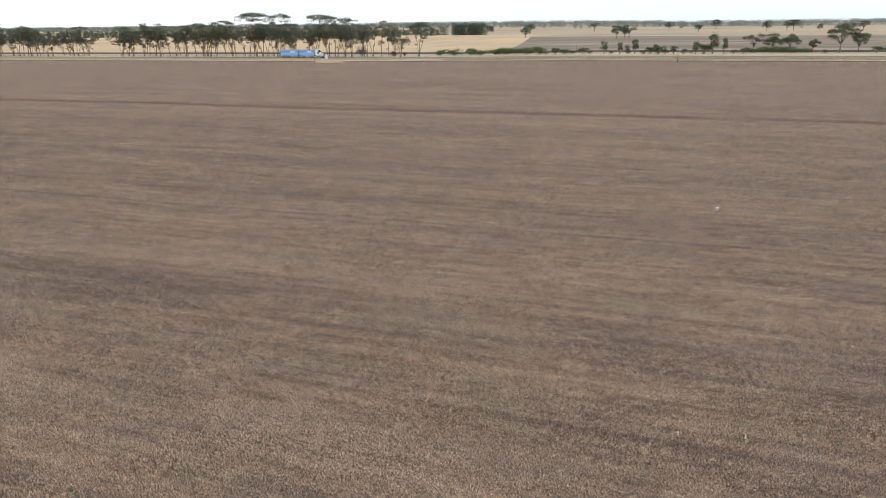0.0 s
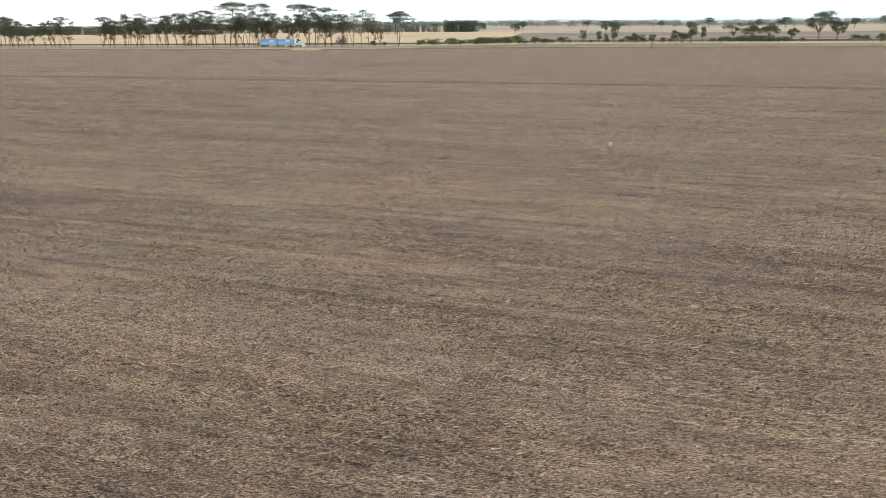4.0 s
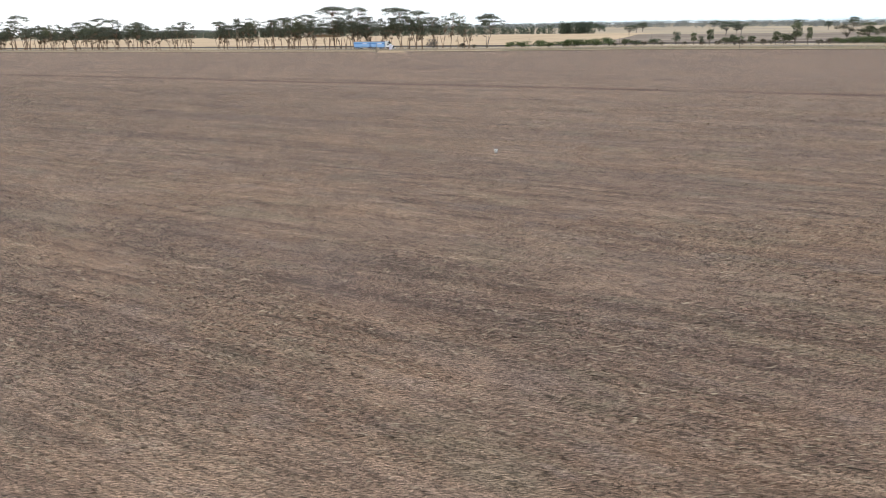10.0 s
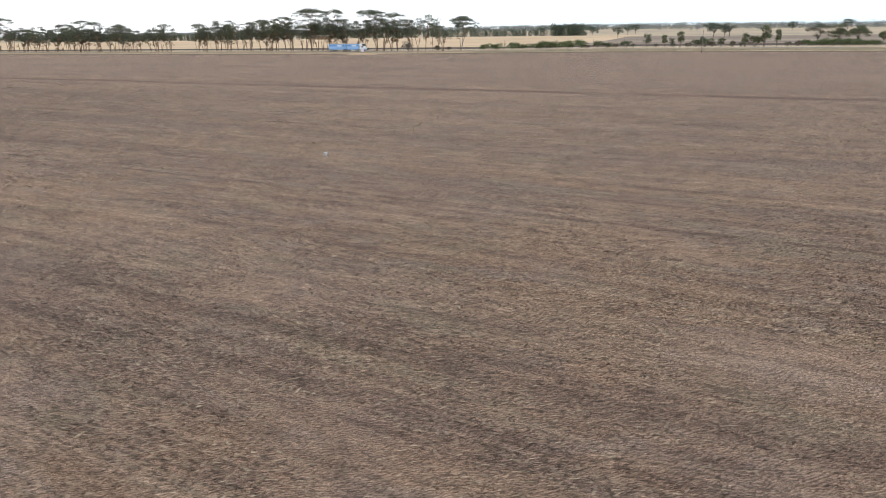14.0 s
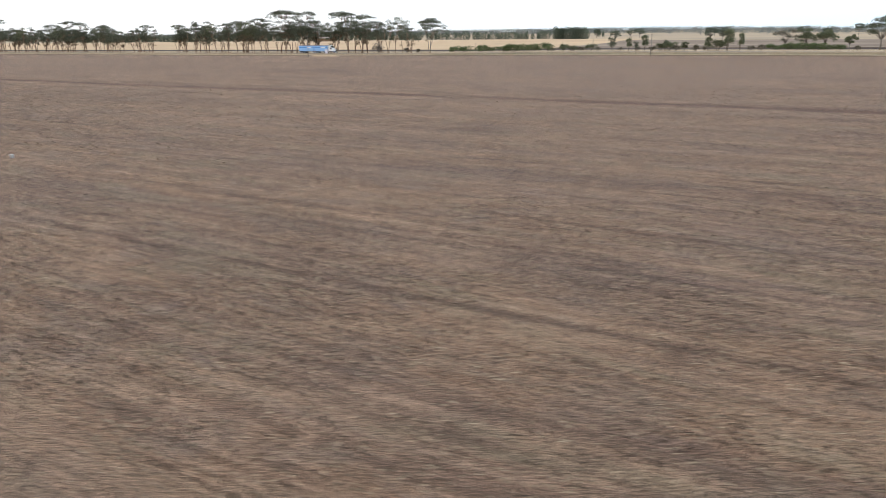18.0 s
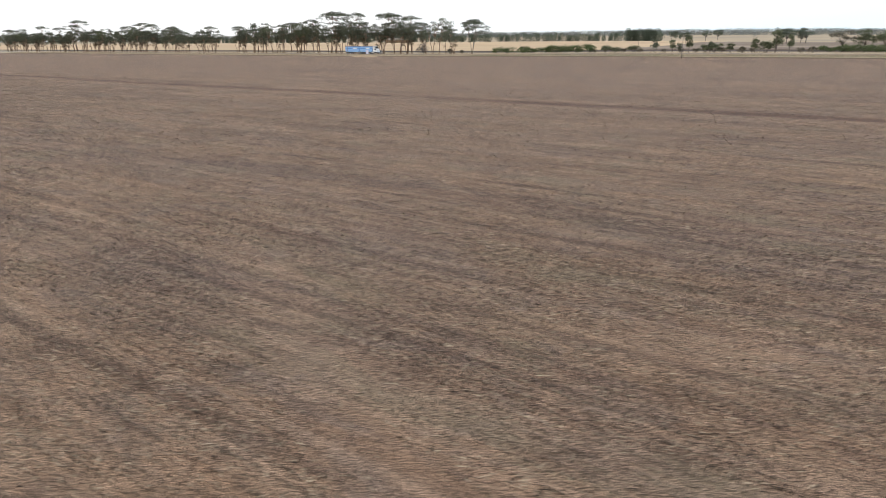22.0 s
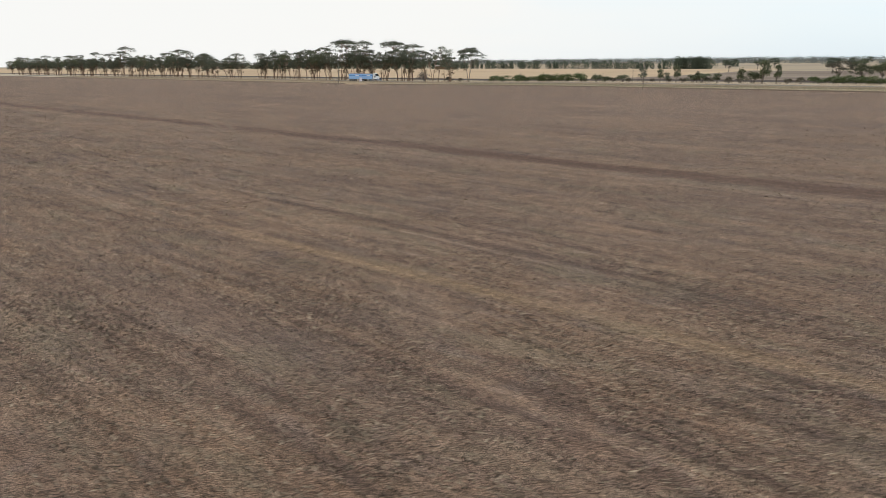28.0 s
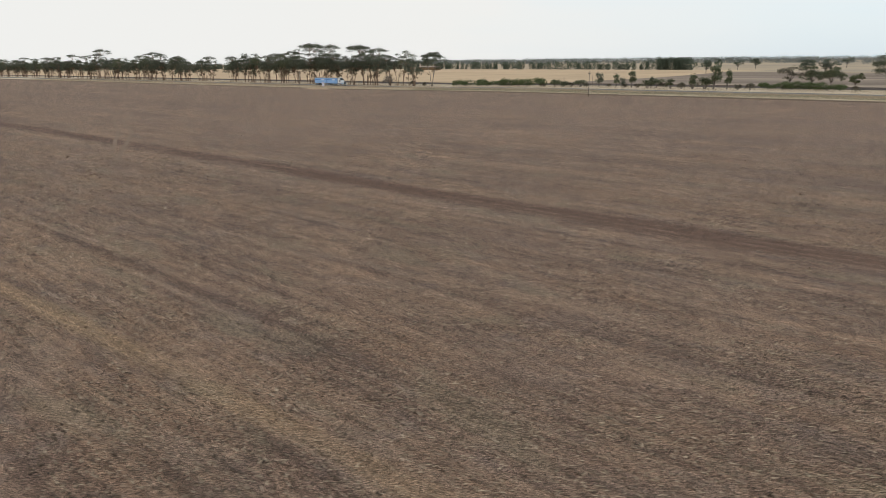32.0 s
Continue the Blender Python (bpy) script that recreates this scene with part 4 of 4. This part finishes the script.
tub = thing("feed_tub", "small white plastic feed tub standing on stubble", "tub", spot(-31.0, -294.5, 0, 0.6, 0.85))
s = Shape()
n = 16
prof = [(0.0, 0.0), (0.21, 0.0), (0.25, 0.34), (0.27, 0.36), (0.24, 0.37), (0.2, 0.06), (0.0, 0.05)]
s.add([(r * math.cos(k * math.tau / n), r * math.sin(k * math.tau / n), z) for r, z in prof for k in range(n)],
      [(i * n + k, i * n + (k + 1) % n, (i + 1) * n + (k + 1) % n, (i + 1) * n + k) for i in range(len(prof) - 1) for k in range(n)])
part("body", s, M_WHITE, tub, flat=False)
for sgn in (-1, 1):
    s = Shape()
    s.tube([(sgn * 0.25, -0.08, 0.3), (sgn * 0.32, -0.05, 0.33), (sgn * 0.32, 0.05, 0.33), (sgn * 0.25, 0.08, 0.3)], [0.012] * 4, 5)
    part("handle", s, M_WHITE, tub)


# ---- the blue road train ----
M_BLUE = paint("pale_blue_paint", (0.30, 0.50, 0.80), 0.35, 0.12)
M_DEEP = paint("mid_blue_paint", (0.10, 0.27, 0.60), 0.35, 0.12)
M_TARP = paint("dark_blue_tarp", (0.055, 0.09, 0.2), 0.7, 0.2)
M_RUBBER = paint("tyre_rubber", (0.02, 0.02, 0.021), 0.8, 0.15)
M_CHASSIS = paint("chassis_black", (0.03, 0.03, 0.035), 0.6, 0.3)
M_CHROME = paint("polished_alloy", (0.75, 0.76, 0.78), 0.18, 0.05, 1.0)
M_LAMP = paint("amber_lamp", (0.7, 0.25, 0.04), 0.3, 0.0)
g = Nodes("dark_glass", 0.08)
g.p.inputs["Specular IOR Level"].default_value = 0.6
M_GLASS = g.done((0.02, 0.025, 0.03))

truck = thing("road_train", "pale blue semi-trailer truck with two tipper trailers and white cab", "truck", pose(-222, ROAD_Y - 1.9, float(land(-222, ROAD_Y)) + 0.31, 0, 0, 0))


def tpart(name, mat, *boxes, parent=truck, label="", bev=0.04):
    s = Shape()
    for b in boxes:
        s.box(*b, bev)
    return part(name, s, mat, parent, label)


def wheel(x, side):
    y = side * 1.05
    s, n = Shape(), 20
    prof = [(0.30, -0.13), (0.46, -0.15), (0.50, -0.10), (0.50, 0.10), (0.46, 0.15), (0.30, 0.13)]
    s.add([(x + r * math.cos(k * math.tau / n), y + w, 0.5 + r * math.sin(k * math.tau / n)) for r, w in prof for k in range(n)],
          [(i * n + k, i * n + (k + 1) % n, ((i + 1) % 6) * n + (k + 1) % n, ((i + 1) % 6) * n + k) for i in range(6) for k in range(n)])
    tyre = part("tyre", s, M_RUBBER, truck, flat=False)
    s = Shape()
    prof = [(0.31, 0.10), (0.26, 0.04), (0.12, 0.06), (0.10, 0.14), (0.0, 0.15)]
    s.add([(x + r * math.cos(k * math.tau / n), y + side * w, 0.5 + r * math.sin(k * math.tau / n)) for r, w in prof for k in range(n)],
          [(i * n + k, i * n + (k + 1) % n, (i + 1) * n + (k + 1) % n, (i + 1) * n + k) for i in range(4) for k in range(n)])
    part("rim", s, M_CHROME, tyre)


def trailer(x0, x1, axles):
    tpart("chassis_rail", M_CHASSIS, (x0 + 0.2, x1 + 0.9, -0.45, -0.3, 0.95, 1.25), (x0 + 0.2, x1 + 0.9, 0.3, 0.45, 0.95, 1.25))
    s = Shape()
    prof = [(-0.95, 1.3), (-1.22, 1.75), (-1.25, 3.75), (1.25, 3.75), (1.22, 1.75), (0.95, 1.3)]
    s.add([(x, y, z) for x in (x0, x1) for y, z in prof], [(k, k + 6, (k + 1) % 6 + 6, (k + 1) % 6) for k in range(6)] + [tuple(range(6)), tuple(range(11, 5, -1))])
    body = part("trailer_body", s, M_BLUE, truck)
    tpart("side_band", M_DEEP, (x0 + 0.05, x1 - 0.05, -1.285, -1.255, 2.75, 3.25), (x0 + 0.05, x1 - 0.05, 1.255, 1.285, 2.75, 3.25), parent=body, bev=0.0)
    tpart("skirt", M_BLUE, (x0 + 0.3, x1 - 0.3, -1.2, -1.15, 1.05, 1.5), parent=body, bev=0.01)
    cx = x1 - 2.9
    for sgn in (-1, 1):
        s = Shape()
        s.add([(cx + 1.5 * math.copysign(abs(math.cos(k * math.tau / 18)) ** 0.5, math.cos(k * math.tau / 18)) + 0.15 * math.sin(k * math.tau / 18), sgn * 1.292, 3.0 + 0.28 * math.copysign(abs(math.sin(k * math.tau / 18)) ** 0.6, math.sin(k * math.tau / 18))) for k in range(18)], [tuple(range(18))])
        part("emblem", s, M_WHITE, body, "white lozenge emblem")
    s = Shape()
    nseg = 10
    s.add([(x, -1.28 + 2.56 * k / nseg, 3.76 + 0.3 * math.sin(math.pi * k / nseg)) for x in (x0 - 0.03, x1 + 0.03) for k in range(nseg + 1)], [(k, k + 1, k + nseg + 2, k + nseg + 1) for k in range(nseg)] + [tuple(range(nseg + 1)), tuple(range(2 * nseg + 1, nseg, -1))])
    part("tarp", s, M_TARP, truck, "dark blue roll tarp")
    k = x0 + 0.6
    while k < x1:
        for sgn in (-1, 1):
            tpart("rib", M_BLUE, (k - 0.05, k + 0.05, min(sgn * 1.25, sgn * 1.31), max(sgn * 1.25, sgn * 1.31), 1.8, 3.7), parent=body, bev=0.0)
        k += 1.3
    for a in axles:
        for sgn in (-1, 1):
            wheel(a, sgn)
        s = Shape()
        s.tube([(a, -1.0, 0.5), (a, 1.0, 0.5)], [0.07, 0.07], 6)
        part("axle", s, M_CHASSIS, truck)
    tpart("mudguard", M_CHASSIS, (axles[0] - 0.7, axles[-1] + 0.7, -1.2, -0.9, 1.06, 1.12), (axles[0] - 0.7, axles[-1] + 0.7, 0.9, 1.2, 1.06, 1.12), bev=0.0)
    for zz in (-0.9, 0.9):
        tpart("tail_lamp", M_LAMP, (x0 - 0.05, x0 + 0.02, zz - 0.2, zz + 0.2, 1.0, 1.15), bev=0.0)


trailer(-12.6, -2.4, (-11.6, -10.3, -9.0))
trailer(-1.7, 7.0, (-2.6, -1.3, 0.0))
# prime mover
tpart("chassis_rail", M_CHASSIS, (3.2, 11.8, -0.45, -0.3, 0.8, 1.05), (3.2, 11.8, 0.3, 0.45, 0.8, 1.05))
cabin = tpart("cab", M_WHITE, (7.6, 10.0, -1.2, 1.2, 1.1, 2.9), (7.5, 9.1, -1.15, 1.15, 2.85, 3.9), bev=0.15)
s = Shape()
s.add([(9.1, -1.1, 3.85), (10.0, -1.1, 2.9), (10.0, 1.1, 2.9), (9.1, 1.1, 3.85), (7.7, -1.1, 3.95), (7.7, 1.1, 3.95)], [(0, 1, 2, 3), (4, 0, 3, 5)])
part("windscreen", s, M_GLASS, cabin, "dark windscreen glass")
for sgn in (-1, 1):
    s = Shape()
    s.box(8.9, 9.75, min(sgn * 1.2, sgn * 1.215), max(sgn * 1.2, sgn * 1.215), 2.1, 2.8)
    part("side_window", s, M_GLASS, cabin)
    tpart("door", M_WHITE, (8.75, 9.9, min(sgn * 1.2, sgn * 1.212), max(sgn * 1.2, sgn * 1.212), 1.15, 2.05), parent=cabin, bev=0.0)
    tpart("mirror", M_CHROME, (9.9, 10.05, min(sgn * 1.3, sgn * 1.5), max(sgn * 1.3, sgn * 1.5), 2.1, 2.8), parent=cabin)
    tpart("fuel_tank", M_CHROME, (6.3, 8.4, min(sgn * 0.65, sgn * 1.2), max(sgn * 0.65, sgn * 1.2), 0.45, 1.0), bev=0.15)
    s = Shape()
    s.tube([(7.35, sgn * 1.05, 1.0), (7.35, sgn * 1.05, 4.1)], [0.09, 0.08], 8)
    part("exhaust_stack", s, M_CHROME, truck)
    tpart("headlight", M_CHROME, (12.0, 12.08, sgn * 0.95 - 0.18, sgn * 0.95 + 0.18, 0.95, 1.2), bev=0.02)
    tpart("front_guard", M_BLUE, (10.5, 11.9, min(sgn * 0.8, sgn * 1.22), max(sgn * 0.8, sgn * 1.22), 1.02, 1.2), bev=0.06)
tpart("bonnet", M_WHITE, (9.95, 12.0, -0.85, 0.85, 1.0, 2.05), bev=0.15)
tpart("grille", M_CHASSIS, (11.98, 12.04, -0.6, 0.6, 1.05, 1.9), bev=0.0)
tpart("bumper", M_CHROME, (11.9, 12.25, -1.2, 1.2, 0.4, 0.85), bev=0.06)
tpart("roof_deflector", M_WHITE, (7.5, 8.9, -1.0, 1.0, 3.85, 4.2), bev=0.14)
for a in (4.2, 5.5, 11.2):
    for sgn in (-1, 1):
        wheel(a, sgn)

# ---- grasses and stubble ----
nr = np.random.RandomState(4)


def scatter(n, x0, x1, y0, y1):
    return nr.uniform(x0, x1, n), nr.uniform(y0, y1, n)


def grass(name, n, x0, x1, y0, y1, h, w, mat, label, clump=0.08):
    xs, ys = scatter(n, x0, x1, y0, y1)
    lump = np.sin(xs * clump * 3.1 + 2.0 * np.sin(ys * 0.21)) + np.sin(xs * clump * 1.3 - ys * 0.37) + nr.normal(0, 1.8, n)
    keep = lump > -0.6
    xs, ys = xs[keep], ys[keep]
    hs = nr.uniform(h * 0.4, h, len(xs))
    me = blades(name, xs, ys, land(xs, ys), hs, nr.uniform(w * 0.5, w, len(xs)), mat, 0.7, nr)
    return stuff(name, me, mat, label, "grass")


grass("verge_grass", 210000, -620, 140, FIELD_EDGE + 1.0, ROAD_Y - 5.5, 0.4, 0.10, M_GRASS, "tall dry straw-coloured grass on the road verge")
grass("verge_grass", 70000, -620, 140, ROAD_Y + 5.5, RAIL_Y - 4.5, 0.45, 0.17, M_GRASS, "dry pale grass between road and railway")
grass("shoulder_grass", 170000, -620, 140, ROAD_Y - 13, ROAD_Y - 5.2, 0.7, 0.11, M_GRASS, "rank dry grass hiding the road shoulder", 0.02)
grass("field_edge_weeds", 26000, -150, 140, FIELD_EDGE - 0.5, FIELD_EDGE + 4.0, 0.35, 0.12, M_WEED, "dull green weeds along the paddock edge", 0.03)
grass("verge_weeds", 60000, -140, 140, ROAD_Y - 24.0, ROAD_Y - 5.6, 0.45, 0.12, M_WEED, "green weeds along the road shoulder", 0.05)


def near_line(x):
    return np.where(x < -30, -366.0, -366.0 + (x + 30) * 0.72)


def fallen(name, xs, ys, length, width, lift, mat):
    """One mesh of thin straws that lie on the ground, mostly along the rows, one end raised a little."""
    n = len(xs)
    th = np.where(nr.random_sample(n) < 0.7, nr.normal(0, 0.35, n) + math.pi * nr.randint(0, 2, n), nr.uniform(0, math.tau, n))
    c, q, z = np.cos(th), np.sin(th), land(xs, ys)
    v = np.zeros((n, 3, 3), np.float32)
    for k, (along, across, up) in enumerate(((-0.5, -0.5, 0.006), (-0.5, 0.5, 0.02), (0.5, 0.0, 1.0))):
        v[:, k, 0], v[:, k, 1] = xs + c * length * along - q * width * across, ys + q * length * along + c * width * across
        v[:, k, 2] = z + (up * lift if k == 2 else up)
    me = bpy.data.meshes.new(name)
    me.vertices.add(n * 3)
    me.vertices.foreach_set("co", v.ravel())
    me.loops.add(n * 3)
    me.loops.foreach_set("vertex_index", np.arange(n * 3, dtype=np.int32))
    me.polygons.add(n)
    me.polygons.foreach_set("loop_start", np.arange(0, n * 3, 3, dtype=np.int32))
    me.materials.append(mat)
    me.update(calc_edges=True)
    return me


def sown(n, reach, power, fade, start=0.0):
    """Places in the paddock, thick near the flight line and thinner away from it, gathered in drill rows and patches."""
    d = start + (reach - start) * nr.random_sample(n) ** power
    xs = nr.uniform(0, 1, n) * (180 + 1.7 * d) - 80 - 1.5 * d
    ys = near_line(xs) + d
    row = np.round(ys / 0.3) * 0.3
    ys = np.where(nr.random_sample(n) < 0.6, row + nr.normal(0, 0.04, n), ys)
    lump = np.sin(xs * 0.35 + 3 * np.sin(ys * 0.23)) + np.sin(ys * 0.8 + 2.5 * np.sin(xs * 0.21)) + 0.5 * np.sin(ys * 2.3 + 0.02 * xs) + nr.normal(0, 1.2, n)
    lane = np.abs(ys + 228 + 2 * np.sin(xs * 0.03)) > 2.6
    keep = (lump > -1.2) & (ys < FIELD_EDGE - 1) & (lane | (nr.random_sample(n) < 0.25))
    keep &= nr.random_sample(n) > smooth((d - fade[0]) / (fade[1] - fade[0]))
    return xs[keep], ys[keep], d[keep]


xs, ys, d = sown(620000, 56, 1.25, (8, 56))
me = fallen("fallen_straw", xs, ys, nr.uniform(0.09, 0.28, len(xs)) * (1 + d / 90), nr.uniform(0.012, 0.028, len(xs)) * (1 + d / 32), nr.uniform(0.01, 0.10, len(xs)), M_STRAW)
stuff("fallen_straw", me, M_STRAW, "loose broken straw lying on the paddock", "straw")
xs, ys, d = sown(480000, 50, 1.25, (8, 50))
me = blades("stubble", xs, ys, land(xs, ys), nr.uniform(0.05, 0.12, len(xs)), nr.uniform(0.014, 0.036, len(xs)) * (1 + d / 32), M_STRAW, 1.2, nr)
stuff("stubble", me, M_STRAW, "short cut straw stubble in drill rows", "stubble")
xs, ys, d = sown(1000000, 165, 1.15, (30, 165), 8.0)
keep = nr.random_sample(len(xs)) < smooth((d - 6) / 26)
xs, ys, d = xs[keep], ys[keep], d[keep]
grow = nr.lognormal(0, 0.22, len(xs)) * (0.6 + d / 120)
me = fallen("stubble_tufts", xs, ys, 0.17 * grow, 0.065 * grow, 0.07 * grow, M_TUFT)
stuff("stubble_tufts", me, M_TUFT, "low pale tufts of broken stubble", "stubble")
